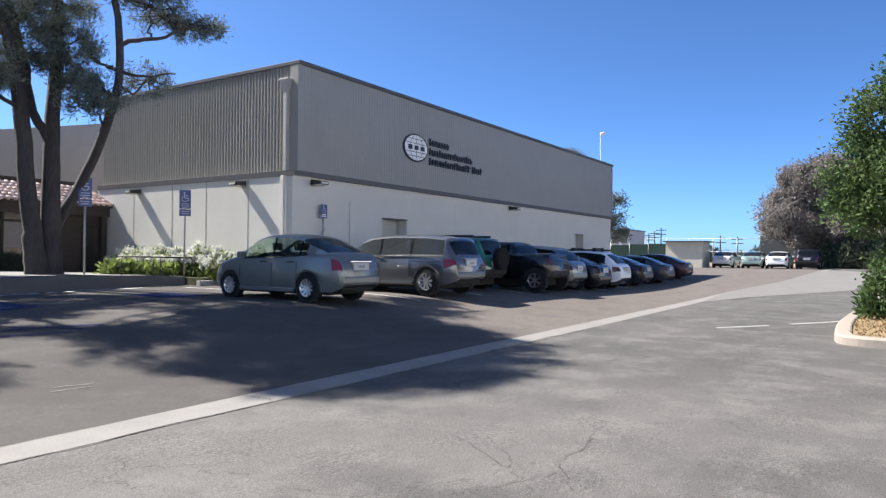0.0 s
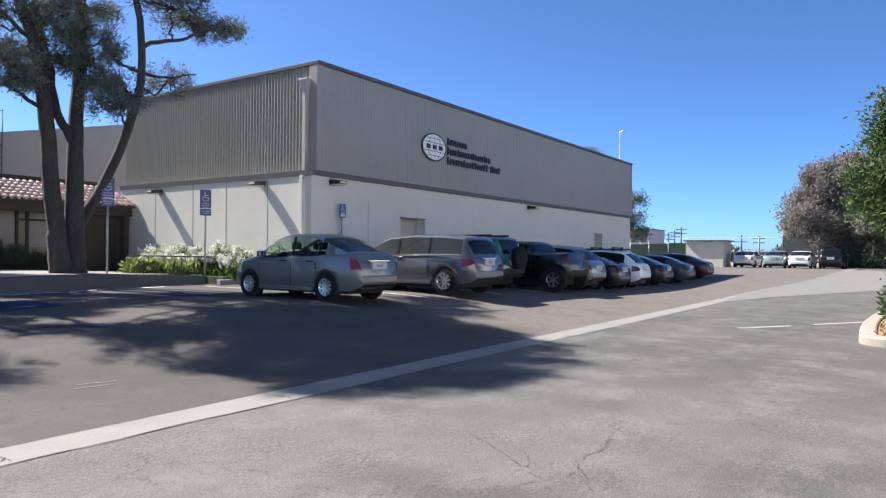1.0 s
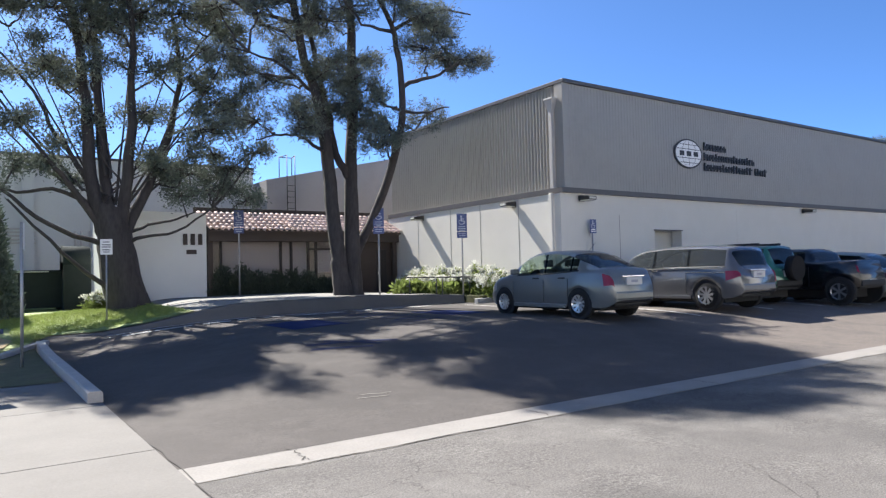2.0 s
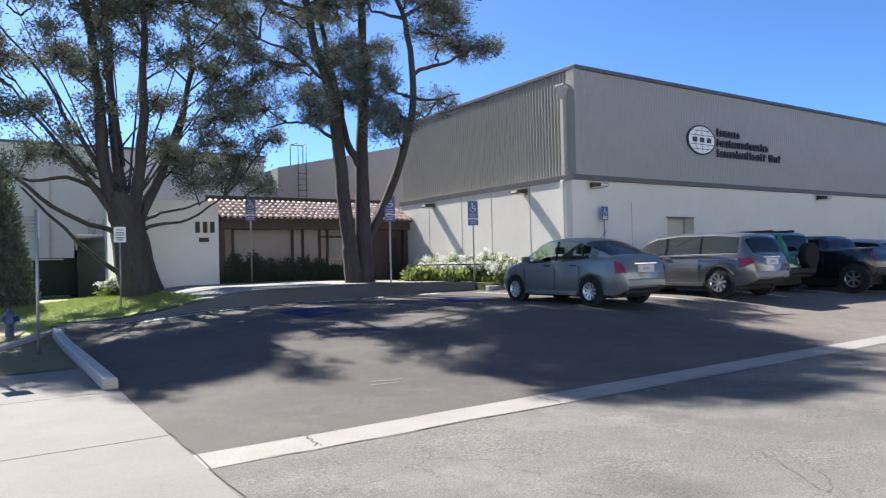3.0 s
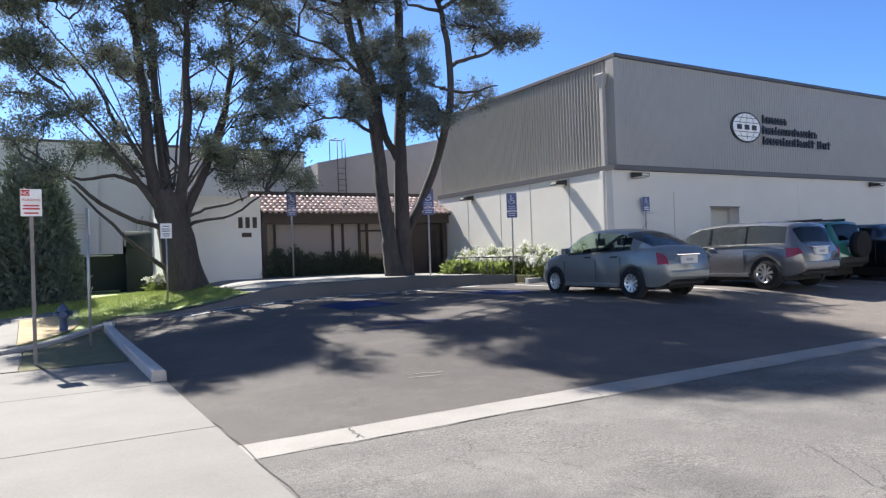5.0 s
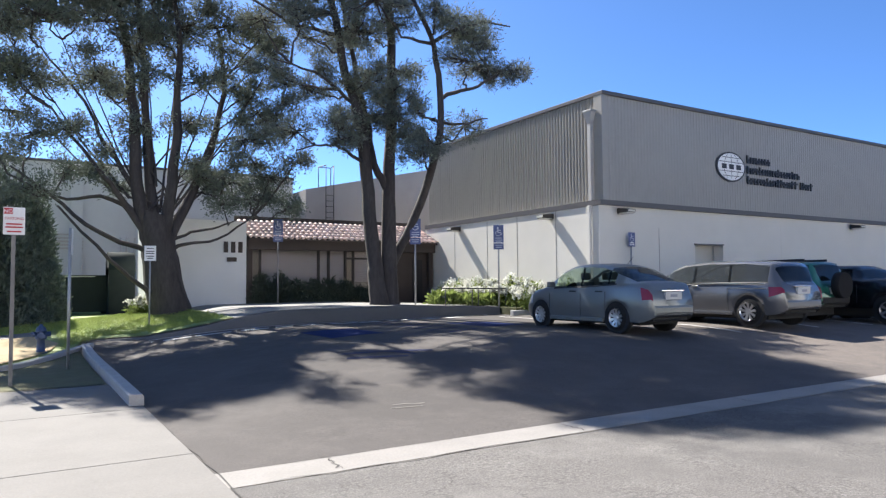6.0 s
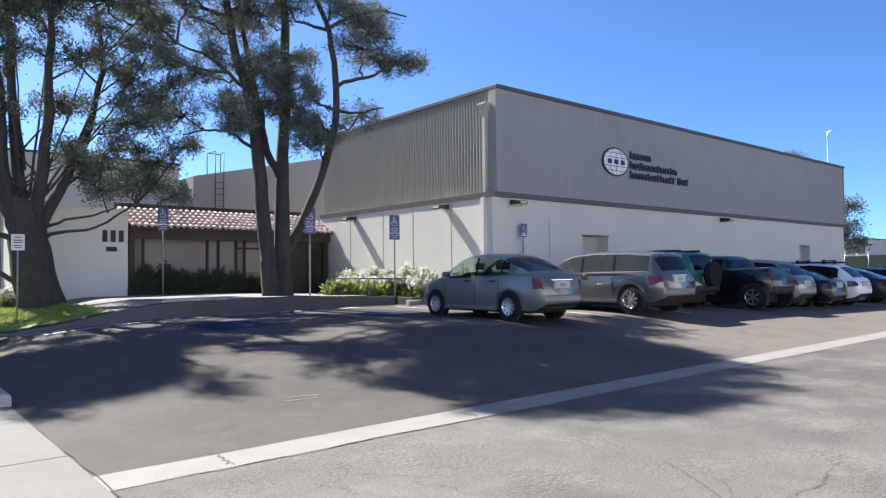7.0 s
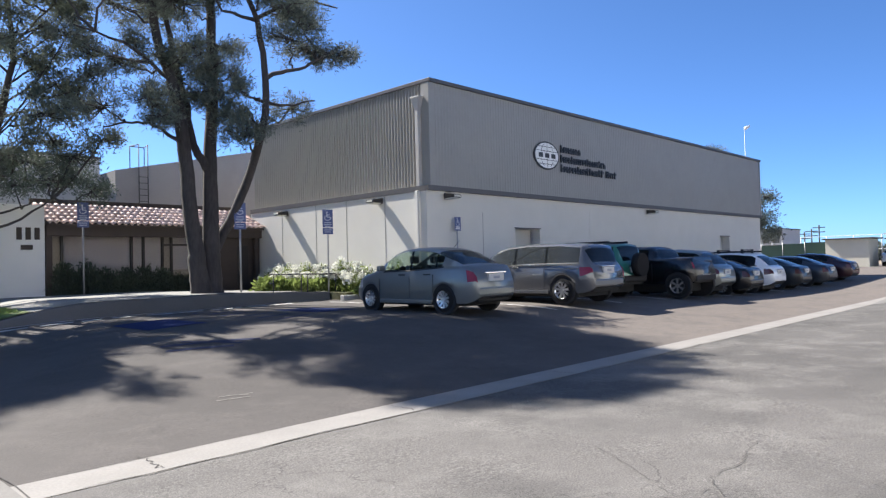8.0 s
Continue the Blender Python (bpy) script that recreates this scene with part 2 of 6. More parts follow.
# drive apron and pavement: single slabs with open joints
pavement = tagged(empty("pavement", 0, 0, 0), "pale concrete pavement slabs beside the drive", "pavement", kind="structure")
for y0, y1 in ((-13.0, -8.6), (-8.6, -4.8), (-4.8, -0.9), (-0.9, 3.1), (3.1, 6.86), (6.86, 9.72), (9.72, 12.35)):
    for x0, x1 in ((-7.0, -3.2), (-3.2, 1.44)) if y1 > 0 else ((-7.0, 1.44),):
        part("slab", bx(x0 + 0.008, x1 - 0.008, y0 + 0.008, y1 - 0.008, -0.1, 0.012, 0.006), M_CONC, pavement)


def poly_sheet(name, pts, lift, mat, cell=0.8):
    """A flat area with a polygon outline, cut finely and laid on the land."""
    bm = bmesh.new()
    bm.faces.new([bm.verts.new((x, y, 0)) for x, y in pts])
    for axis, lo, hi in ((0, min(p[0] for p in pts), max(p[0] for p in pts)), (1, min(p[1] for p in pts), max(p[1] for p in pts))):
        k = lo + cell
        while k < hi:
            co, no = [0, 0, 0], [0, 0, 0]
            co[axis], no[axis] = k, 1
            bmesh.ops.bisect_plane(bm, geom=bm.verts[:] + bm.edges[:] + bm.faces[:], plane_co=co, plane_no=no)
            k += cell
    for v in bm.verts:
        v.co.z = H(v.co.x, v.co.y) + lift
    bmesh.ops.recalc_face_normals(bm, faces=bm.faces)
    return part(name, bm, mat, smooth=True)


tagged(poly_sheet("concrete_drive", [(25, gutter_y(25) - 0.48)] + [(q, gutter_y(q) - 0.02) for q in lin(31, 56, 9)] + [(60, 3.0), (56, 1.3), (46, 1.0), (36, 1.4), (32.5, 3.2), (29.0, 4.7)], 0.008, M_PALE), "pale concrete patch where the gutter widens", "drive", kind="structure")
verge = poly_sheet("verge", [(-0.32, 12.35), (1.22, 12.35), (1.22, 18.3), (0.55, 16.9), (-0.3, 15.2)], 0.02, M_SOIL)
for pts, lift in (([(-7, 12.35), (-0.33, 12.35), (-0.31, 15.1), (-0.8, 14.85), (-7, 13.9)], 0.025), ([(-7, 14.6), (-0.7, 15.45), (-0.43, 15.85), (-0.49, 20.9), (-7, 20.55)], 0.08)):
    tagged(poly_sheet("apron", pts, lift, M_CONC), "pale concrete apron beside the verge", "pavement", kind="structure")
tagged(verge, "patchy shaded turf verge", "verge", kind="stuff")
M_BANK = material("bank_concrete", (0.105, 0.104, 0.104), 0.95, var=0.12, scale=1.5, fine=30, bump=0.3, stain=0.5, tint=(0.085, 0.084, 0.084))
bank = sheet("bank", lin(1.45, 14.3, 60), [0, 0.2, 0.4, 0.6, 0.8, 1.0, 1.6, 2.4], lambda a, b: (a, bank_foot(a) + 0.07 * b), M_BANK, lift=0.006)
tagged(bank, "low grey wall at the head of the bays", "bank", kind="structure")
lawn = poly_sheet("lawn", [(-30, 15.5), (-0.45, 15.6), (0.4, 17.2), (1.2, 18.75), (1.45, 20.1)] + [(q, bank_foot(q) + 0.13) for q in lin(1.8, 4.93, 10)] + [(4.93, 34), (-30, 34)], 0.04, M_GRASS)
tagged(lawn, "sunlit green lawn with tree shade", "lawn", kind="stuff")
M_DRYTURF = material("dry_turf", (0.3, 0.23, 0.13), 0.95, var=0.25, scale=3, fine=25, bump=0.3, stain=0.6, tint=(0.24, 0.21, 0.09))
tagged(poly_sheet("dry_turf", [(-0.42, 15.9), (0.3, 17.15), (0.62, 18.0), (0.85, 19.2), (0.3, 20.95), (-0.48, 20.9)], 0.075, M_DRYTURF), "bare tan turf behind the curved kerb", "turf", kind="stuff")
# ---- main hall ----
G0 = 0.5
XC, YF, XE, YB = 15.72, 16.0, 45.4, 27.0
XM = 15.98
TRIM, ROOF = 4.18, 7.68
hall = tagged(empty("warehouse", XC, YF, G0), "large industrial hall, cream stucco below taupe ribbed cladding", "building")


def at0(ob):
    ob.matrix_parent_inverse = Matrix.Translation((-XC, -YF, -G0))
    return ob


DOORS = ((20.35, 21.9, 2.92), (39.1, 40.45, 2.86))
bm = bx(XC, XE, YF + 0.5, YB, G0 - 0.3, TRIM)
edge = XC
for x0, x1, zt in DOORS:
    box(bm, edge, x0, YF, YF + 0.5, G0 - 0.3, TRIM)
    box(bm, x0, x1, YF, YF + 0.5, zt, TRIM)
    edge = x1
box(bm, edge, XE, YF, YF + 0.5, G0 - 0.3, TRIM)
at0(part("wall", bm, M_STUCCO, hall))
at0(part("roof", bx(XM, XE, YF, YB, ROOF - 0.3, ROOF - 0.1), M_TRIM, hall))


def cladding(p0, p1, out, z0, z1, pitch, depth, mat):
    """A ribbed metal sheet from p0 to p1 with trapezoid ribs standing out along out."""
    p0, p1, out = Vector((*p0, 0)), Vector((*p1, 0)), Vector((*out, 0))
    n = int((p1 - p0).length / pitch)
    verts, faces = [], []
    prof = [(0.0, 0), (0.5, 0), (0.6, 1), (0.86, 1)]
    for k in range(n):
        for s, d in prof:
            p = p0 + (p1 - p0) * ((k + s) / n) + out * (d * depth)
            verts += [(p.x, p.y, z0), (p.x, p.y, z1)]
    verts += [(p1.x, p1.y, z0), (p1.x, p1.y, z1)]
    for k in range(len(verts) // 2 - 1):
        faces.append((2 * k, 2 * k + 2, 2 * k + 3, 2 * k + 1))
    return raw("cladding", verts, faces, mat, hall)


at0(cladding((XM - 0.06, YB), (XM - 0.06, YF - 0.06), (-1, 0), TRIM, ROOF, 0.15, 0.055, M_METAL))
at0(cladding((XM - 0.06, YF - 0.06), (XE, YF - 0.06), (0, -1), TRIM, ROOF, 0.15, 0.009, M_METAL))
at0(part("trim", bx(XC - 0.035, XE + 0.05, YF - 0.13, YF - 0.002, TRIM - 0.1, TRIM + 0.06), M_TRIM, hall))
at0(part("trim", bx(XC - 0.035, XC - 0.002, YF, YB, TRIM - 0.12, TRIM + 0.06), M_TRIM, hall))


# ---- cars ----
def shine(name, rgb, rough=0.25, metal=0.3, coat=0.8):
    return material(name, rgb, rough, metal, var=0.03, scale=1.5, fine=9, coat=coat, stain=0.15, tint=[c * 0.85 + 0.02 for c in rgb])


def tinted(name, rgb, clear, film=(0.75, 0.85, 0.8)):
    """Car glass: tinted see-through film under a glossy surface."""
    m = bpy.data.materials.new(name)
    m.use_nodes = True
    N, L = m.node_tree.nodes, m.node_tree.links
    out = N["Material Output"]
    b = N["Principled BSDF"]
    b.inputs["Base Color"].default_value = (*rgb, 1)
    b.inputs["Roughness"].default_value = 0.04
    b.inputs["Specular IOR Level"].default_value = 0.2
    tr = N.new("ShaderNodeBsdfTransparent")
    tr.inputs[0].default_value = (*film, 1)
    mx = N.new("ShaderNodeMixShader")
    mx.inputs[0].default_value = clear
    L.new(b.outputs[0], mx.inputs[1])
    L.new(tr.outputs[0], mx.inputs[2])
    L.new(mx.outputs[0], out.inputs[0])
    return m


M_GLASS_CLEAR = tinted("car_glass", (0.03, 0.04, 0.04), 0.8)
M_GLASS_DARK = tinted("privacy_glass", (0.012, 0.014, 0.016), 0.08)
M_GLASS_GREY = tinted("grey_glass", (0.05, 0.056, 0.06), 0.25)
M_TYRE = material("tyre_rubber", (0.016, 0.016, 0.017), 0.9, var=0.15, scale=6, fine=40, spec=0.2)
M_RIM = material("alloy", (0.62, 0.62, 0.63), 0.3, 0.85, var=0.08, scale=5)
M_SMOKE = material("smoked_tail_light", (0.07, 0.012, 0.014), 0.2, var=0.1, scale=8, coat=0.4)
M_DARKRIM = material("dull_alloy", (0.3, 0.3, 0.31), 0.4, 0.8, var=0.1, scale=5)
M_UNDER = material("underbody", (0.012, 0.012, 0.013), 0.8, var=0.2)
M_BLACKP = material("black_plastic", (0.017, 0.017, 0.019), 0.6, var=0.15, scale=4, spec=0.25)
M_RED = material("tail_light_red", (0.2, 0.01, 0.028), 0.25, var=0.1, scale=8, coat=0.2)
M_LAMP = material("lamp_clear", (0.72, 0.72, 0.74), 0.12, 0.2, var=0.1, scale=8, coat=1.0)
M_CHROME = material("chrome", (0.75, 0.75, 0.76), 0.12, 1.0, var=0.05)
M_PLATE = material("plate_white", (0.5, 0.5, 0.49), 0.5, var=0.05)
M_SEAT = material("seat_cloth", (0.09, 0.09, 0.095), 0.9, var=0.15, scale=8)
M_GAP = material("panel_gap", (0.05, 0.052, 0.055), 0.8, var=0.1, spec=0.2)
M_INK = material("plate_ink", (0.25, 0.26, 0.3), 0.6, var=0.05)


def prof(pts, y):
    if y <= pts[0][0]:
        return pts[0][1]
    for (a, za), (b, zb) in zip(pts, pts[1:]):
        if y <= b:
            t = (y - a) / (b - a)
            return za + (zb - za) * t
    return pts[-1][1]


def wheel_meshes(rad, spokes, rimmat):
    """Tyre and alloy rim about the x axis, outer face towards -x."""
    w = 0.2
    n = 28
    tyre = bmesh.new()
    ring = [(-0.02, rad * 0.66), (0.0, rad * 0.72), (0.005, rad * 0.9), (0.03, rad * 0.985), (0.07, rad), (w - 0.05, rad), (w - 0.01, rad * 0.95), (w, rad * 0.6)]
    rows = []
    for k in range(n):
        c, s = math.cos(2 * math.pi * k / n), math.sin(2 * math.pi * k / n)
        rows.append([tyre.verts.new((x, r * c, r * s)) for x, r in ring])
    for k in range(n):
        a, b = rows[k], rows[(k + 1) % n]
        for j in range(len(ring) - 1):
            tyre.faces.new((a[j], a[j + 1], b[j + 1], b[j])).smooth = True
    rim = bmesh.new()
    rod(rim, (0.09, 0, 0), (0.12, 0, 0), rad * 0.66, n=24)
    for k in range(24):
        a0, a1 = 2 * math.pi * k / 24, 2 * math.pi * (k + 1) / 24
        q = []
        for a, r, x in ((a0, rad * 0.7, -0.012), (a1, rad * 0.7, -0.012), (a1, rad * 0.6, 0.02), (a0, rad * 0.6, 0.02)):
            q.append(rim.verts.new((x, r * math.cos(a), r * math.sin(a))))
        rim.faces.new(q)
    for k in range(spokes):
        t = 2 * math.pi * k / spokes
        c, sn = math.cos(t), math.sin(t)
        q = []
        for x in (-0.008, 0.03):
            for u, r in ((-0.06, 0.1), (0.06, 0.1), (0.1, 0.66), (-0.1, 0.66)):
                q.append(rim.verts.new((x + (0.02 if r < 0.3 else 0.0), rad * (u * c - r * sn), rad * (u * sn + r * c))))
        for f in ((0, 1, 2, 3), (7, 6, 5, 4), (0, 4, 5, 1), (1, 5, 6, 2), (2, 6, 7, 3), (3, 7, 4, 0)):
            rim.faces.new([q[i] for i in f])
    rod(rim, (-0.015, 0, 0), (0.03, 0, 0), rad * 0.17, n=12)
    return tyre, rim


def loft_car(name, s, paint, glass, label, place):
    """A car lofted from its side profile; nose towards +y, wheels on the ground at z 0."""
    L2, W0, R = s["len"] / 2, s["wid"] / 2, s["tyre"]
    ax = [s["rear"], s["front"]]
    Ra = R + 0.06
    ys = set(lin(-L2, L2, 40))
    for a in ax:
        ys |= {a + Ra * q for q in (-1.02, -1, -0.97, -0.87, -0.7, -0.45, -0.2, 0, 0.2, 0.45, 0.7, 0.87, 0.97, 1, 1.02)}
    for y, z in s["deck"] + s["roof"]:
        ys.add(y)
    for a, b in s["panes"]:
        ys |= {a, b}
    ys = sorted(y for y in ys if -L2 <= y <= L2)
    ys = [y for i, y in enumerate(ys) if i == 0 or y - ys[i - 1] > 0.012]
    ys[0], ys[-1] = -L2, L2
    sill = s["sill"]
    rows = []
    for y in ys:
        e = abs(y) / L2
        W = W0 * (1 - 0.22 * e ** 9 - 0.035 * e ** 3)
        zd = prof(s["deck"], y)
        zr = max(zd, prof(s["roof"], y)) if s["roof"][0][0] <= y <= s["roof"][-1][0] else zd
        h = zr - zd
        t = min(1.0, h / 0.3)
        end = max(0.0, (e - 0.86) / 0.14)
        lo = sill + 0.13 * end ** 2
        arch = lo
        for a in ax:
            if abs(y - a) < Ra:
                arch = max(arch, R + math.sqrt(Ra * Ra - (y - a) ** 2))
        mid = max(lo + 0.5 * (zd - lo), arch + 0.02)
        up = max(zd - 0.10, arch + 0.05)
        k = s["lean"]
        sec = [(0, lo + 0.03), (0.8 * W, lo + 0.03), (0.95 * W, arch), (W, max(mid - 0.12, arch + 0.01)), (1.0 * W, mid + 0.05 + s.get("belt", 0.0) * end), (0.985 * W, up), (0.955 * W, zd - 0.015)]
        wb, wt = 0.93 * W, (0.93 - k) * W
        sec.append((wb * t + 0.9 * W * (1 - t), zd + 0.02 * t))
        sec.append(((wt + 0.02) * t + 0.78 * W * (1 - t), zd + h - 0.075 * t + 0.012 * (1 - t)))
        sec.append(((wt - 0.04) * t + 0.66 * W * (1 - t), zd + h - 0.02 * t + 0.02 * (1 - t)))
        sec.append((0.4 * W, zd + h + 0.012 + 0.015 * (1 - t)))
        sec.append((0, zd + h + 0.022 + 0.015 * (1 - t)))
        rows.append(sec)
    nr = len(rows[0])
    bins = {k: ([], [], {}) for k in ("body", "underbody", "windscreen", "rear_window", "tail_light", "headlight")}

    def put(key, quad):
        vs, fs, ids = bins.setdefault(key, ([], [], {}))
        f = []
        for i, j, side in quad:
            kk = (i, j, side if j not in (0, nr - 1) else 0)
            if kk not in ids:
                ids[kk] = len(vs)
                x, z = rows[i][j]
                near = max(0.0, (abs(ys[i]) - L2 + 0.4) / 0.4)
                tuck = 0.13 * near * min(1.0, ((z - s["bumper"]) / 0.5) ** 2)
                vs.append((x * (side or 1), ys[i] - math.copysign(tuck, ys[i]), z))
            f.append(ids[kk])
        if len(set(f)) > 2:
            fs.append(f)

    ws, rw = s["windscreen"], s["backlight"]
    for i in range(len(ys) - 1):
        ym = (ys[i] + ys[i + 1]) / 2
        for j in range(nr - 1):
            key = "body"
            if j < 2:
                key = "underbody"
            elif j == 7 and any(a < ym < b for a, b in s["panes"]):
                key = "pane%d" % [n for n, (a, b) in enumerate(s["panes"]) if a < ym < b][0]
            elif j == 6 and s["panes"][0][0] - 0.04 < ym < s["panes"][-1][1] + 0.04:
                key = "window_trim"
            elif j == 7 and s["panes"][0][0] < ym < s["panes"][-1][1]:
                key = "pillar%d" % sum(ym > b for a, b in s["panes"])
            elif j >= 9 and ws[0] < ym < ws[1]:
                key = "windscreen"
            elif j >= s.get("glass_row", 9) and rw[0] < ym < rw[1]:
                key = "rear_window"
            elif j in s["lamp_rows"] and ym < -L2 + s["lamp_len"]:
                key = "tail_light"
            elif j in (4, 5) and ym > L2 - 0.38:
                key = "headlight"
            for side in (1, -1):
                q = [(i, j, side), (i + 1, j, side), (i + 1, j + 1, side), (i, j + 1, side)]
                k2 = key + ("R" if side > 0 else "L") if key.startswith("p") or key in ("tail_light", "headlight", "window_trim") else key
                put(k2, q if side < 0 else q[::-1])
    for i in (0, len(ys) - 1):
        for j in range(1, nr - 2):
            q = [(i, j, 1), (i, j + 1, 1), (i, j + 1, -1), (i, j, -1)]
            key = "underbody" if j < 2 else "body"
            put(key, q if i else q[::-1])
    root = tagged(empty(name, 0, 0, 0), label, "car")
    mats = {"body": paint, "underbody": M_UNDER, "windscreen": glass, "rear_window": M_GLASS_DARK}
    for key, (vs, fs, ids) in bins.items():
        if not fs:
            continue
        if key.startswith("pillar"):
            raw("pillar", vs, fs, M_GLASS_DARK, root, True)
        elif key.startswith("window_trim"):
            raw("window_trim", vs, fs, M_BLACKP, root, True)
        elif key.startswith("pane"):
            raw("side_window", vs, fs, glass, root, True)
        elif key.startswith("tail_light"):
            raw("tail_light", vs, fs, s.get("lamp_mat", M_RED), root, True, "red tail light")
        elif key.startswith("headlight"):
            raw("headlight", vs, fs, M_LAMP, root, True)
        else:
            raw(key, vs, fs, mats[key], root, True)
    # wheels
    ty, ri = wheel_meshes(R, s["spokes"], M_RIM)
    mt, mr = bpy.data.meshes.new("tyre"), bpy.data.meshes.new("rim")
    ty.to_mesh(mt), ri.to_mesh(mr)
    ty.free(), ri.free()
    mt.materials.append(M_TYRE)
    mr.materials.append(s.get("rim_mat", M_RIM))
    for a in ax:
        for side in (-1, 1):
            wh = new("wheel")
            wh.parent = root
            wh.empty_display_size = 0.1
            wh.matrix_basis = pose(side * (W0 - 0.005) * (0.985), a, R, 0, 0, 0 if side < 0 else 180)
            for me in (mt, mr):
                o = new(me.name, me)
                o.parent = wh
            part("wheel_arch", rodm((side * W0 * 0.78, a, R + 0.012), (side * W0 * 0.957, a, R + 0.012), Ra + 0.004, n=28), M_UNDER, root)
    part("chassis", bx(-W0 * 0.74, W0 * 0.74, -L2 * 0.8, L2 * 0.84, 0.15, sill + 0.12, 0.03), M_UNDER, root)
    part("rear_valance", bx(-W0 * 0.66, W0 * 0.66, -L2 + 0.1, -L2 + 0.4, sill + 0.02, s["bumper"] - 0.1, 0.04), M_UNDER, root)
    # details
    y0 = -L2
    zb = s["bumper"]
    part("rear_bumper", bx(-W0 * 0.74, W0 * 0.74, y0 - 0.012, y0 + 0.08, zb - 0.11, zb + 0.08, 0.04), s.get("bumper_mat", paint), root)
    part("licence_plate", bx(-0.26, 0.26, y0 + 0.0, y0 + 0.06, s["plate"] - 0.085, s["plate"] + 0.085, 0.005), M_PLATE, root)
    part("plate_bar", bx(-0.11, 0.11, y0 - 0.004, y0 + 0.001, s["plate"] - 0.03, s["plate"] + 0.03), M_INK, root)
    part("boot_trim", bx(-0.36, 0.36, y0 + 0.015, y0 + 0.08, s["plate"] + 0.1, s["plate"] + 0.125, 0.006), M_CHROME, root)
    for side in (-1, 1):
        part("wing_mirror", bx(side * (W0 + 0.08) - 0.1, side * (W0 + 0.08) + 0.1, s["mirror"] - 0.06, s["mirror"] + 0.06, prof(s["deck"], s["mirror"]) + 0.02, prof(s["deck"], s["mirror"]) + 0.16, 0.035), s.get("mirror_mat", paint), root)
        for yy in s["handles"]:
            xx = side * W0 * 0.985
            part("door_handle", bx(xx - 0.025, xx + 0.025, yy - 0.11, yy + 0.11, s["hz"] - 0.018, s["hz"] + 0.018, 0.012), s.get("handle_mat", paint), root)
        for yy in s["seams"]:
            xx = side * W0 * 0.998
            part("door_seam", bx(xx - 0.012, xx + 0.003, yy - 0.0014, yy + 0.0014, sill + 0.1, prof(s["deck"], yy) - 0.14), M_GAP, root)
        xx = side * W0 * 0.985
        part("side_skirt", bx(xx - 0.03, xx + 0.012, s["rear"] + Ra + 0.02, s["front"] - Ra - 0.02, sill - 0.02, sill + 0.07, 0.015), s.get("skirt_mat", paint), root)
        if "rails" in s:
            a, b = s["rails"]
            part("roof_rail", bx(side * 0.56 - 0.02, side * 0.56 + 0.02, a, b, s["height"] + 0.0, s["height"] + 0.07, 0.012), s.get("rail_mat", M_CHROME), root)
    for z, a, b in s.get("strips", ()):
        for side in (-1, 1):
            xx = side * W0 * 0.975
            part("chrome_strip", bx(xx - 0.02, xx + 0.012, a, b, z - 0.012, z + 0.012, 0.005), M_CHROME, root)
    if "bars" in s:
        for yy in s["bars"]:
            part("roof_bar", bx(-0.6, 0.6, yy - 0.035, yy + 0.035, s["height"] + 0.09, s["height"] + 0.13, 0.012), M_BLACKP, root)
            for side in (-1, 1):
                part("bar_foot", bx(side * 0.55 - 0.05, side * 0.55 + 0.05, yy - 0.05, yy + 0.05, s["height"] - 0.04, s["height"] + 0.14, 0.012), M_BLACKP, root)
    if s.get("seats"):
        for sy in (0.25, -0.65):
            for sx in (-0.36, 0.36):
                part("seat", bx(sx - 0.24, sx + 0.24, sy - 0.09, sy + 0.07, 0.5, 1.12, 0.05), M_SEAT, root)
                part("headrest", bx(sx - 0.13, sx + 0.13, sy - 0.08, sy + 0.03, 1.16, 1.34, 0.04), M_SEAT, root)
        part("steering_wheel", rodm((-0.36, 0.72, 0.93), (-0.36, 0.75, 0.95), 0.19, n=16), M_BLACKP, root)
        part("dashboard", bx(-0.68, 0.68, 0.85, 1.15, 0.7, 0.99, 0.05), M_BLACKP, root)
    if "spare" in s:
        r, z = s["spare"]
        part("spare_wheel", rodm((0.05, y0 - 0.24, z), (0.05, y0 - 0.02, z), r, r, 24), M_TYRE, root, "black covered spare wheel")
    if s.get("antenna"):
        part("aerial", rodm((0, -0.75, s["height"] - 0.06), (0, -1.0, s["height"] + 0.16), 0.006, 0.003, 6), M_BLACKP, root)
    root.matrix_basis = place
    return root


SEDAN = dict(len=4.27, wid=1.70, tyre=0.305, rear=-1.215, front=1.385, sill=0.22, lean=0.16, height=1.535,
             deck=[(-2.135, 0.92), (-2.09, 1.03), (-1.95, 1.075), (-1.5, 1.075), (-0.9, 1.03), (-0.2, 0.99), (0.9, 0.965), (1.2, 0.975), (1.55, 0.92), (1.85, 0.81), (2.04, 0.68), (2.135, 0.54)],
             roof=[(-1.72, 1.085), (-1.4, 1.26), (-1.1, 1.405), (-0.8, 1.49), (-0.4, 1.53), (0.0, 1.535), (0.3, 1.505), (0.62, 1.41), (0.95, 1.24), (1.38, 0.975)],
             panes=[(-1.16, -0.98), (-0.93, -0.13), (-0.05, 0.86)], windscreen=(0.4, 1.36), backlight=(-1.68, -1.0), lamp_rows=(4,), lamp_len=0.26, glass_row=8,
             spokes=10, bumper=0.5, plate=0.8, mirror=0.86, handles=(-0.7, 0.18), hz=0.89, seams=(-0.09, 1.02, -0.9), seats=True, antenna=True, handle_mat=M_GAP)
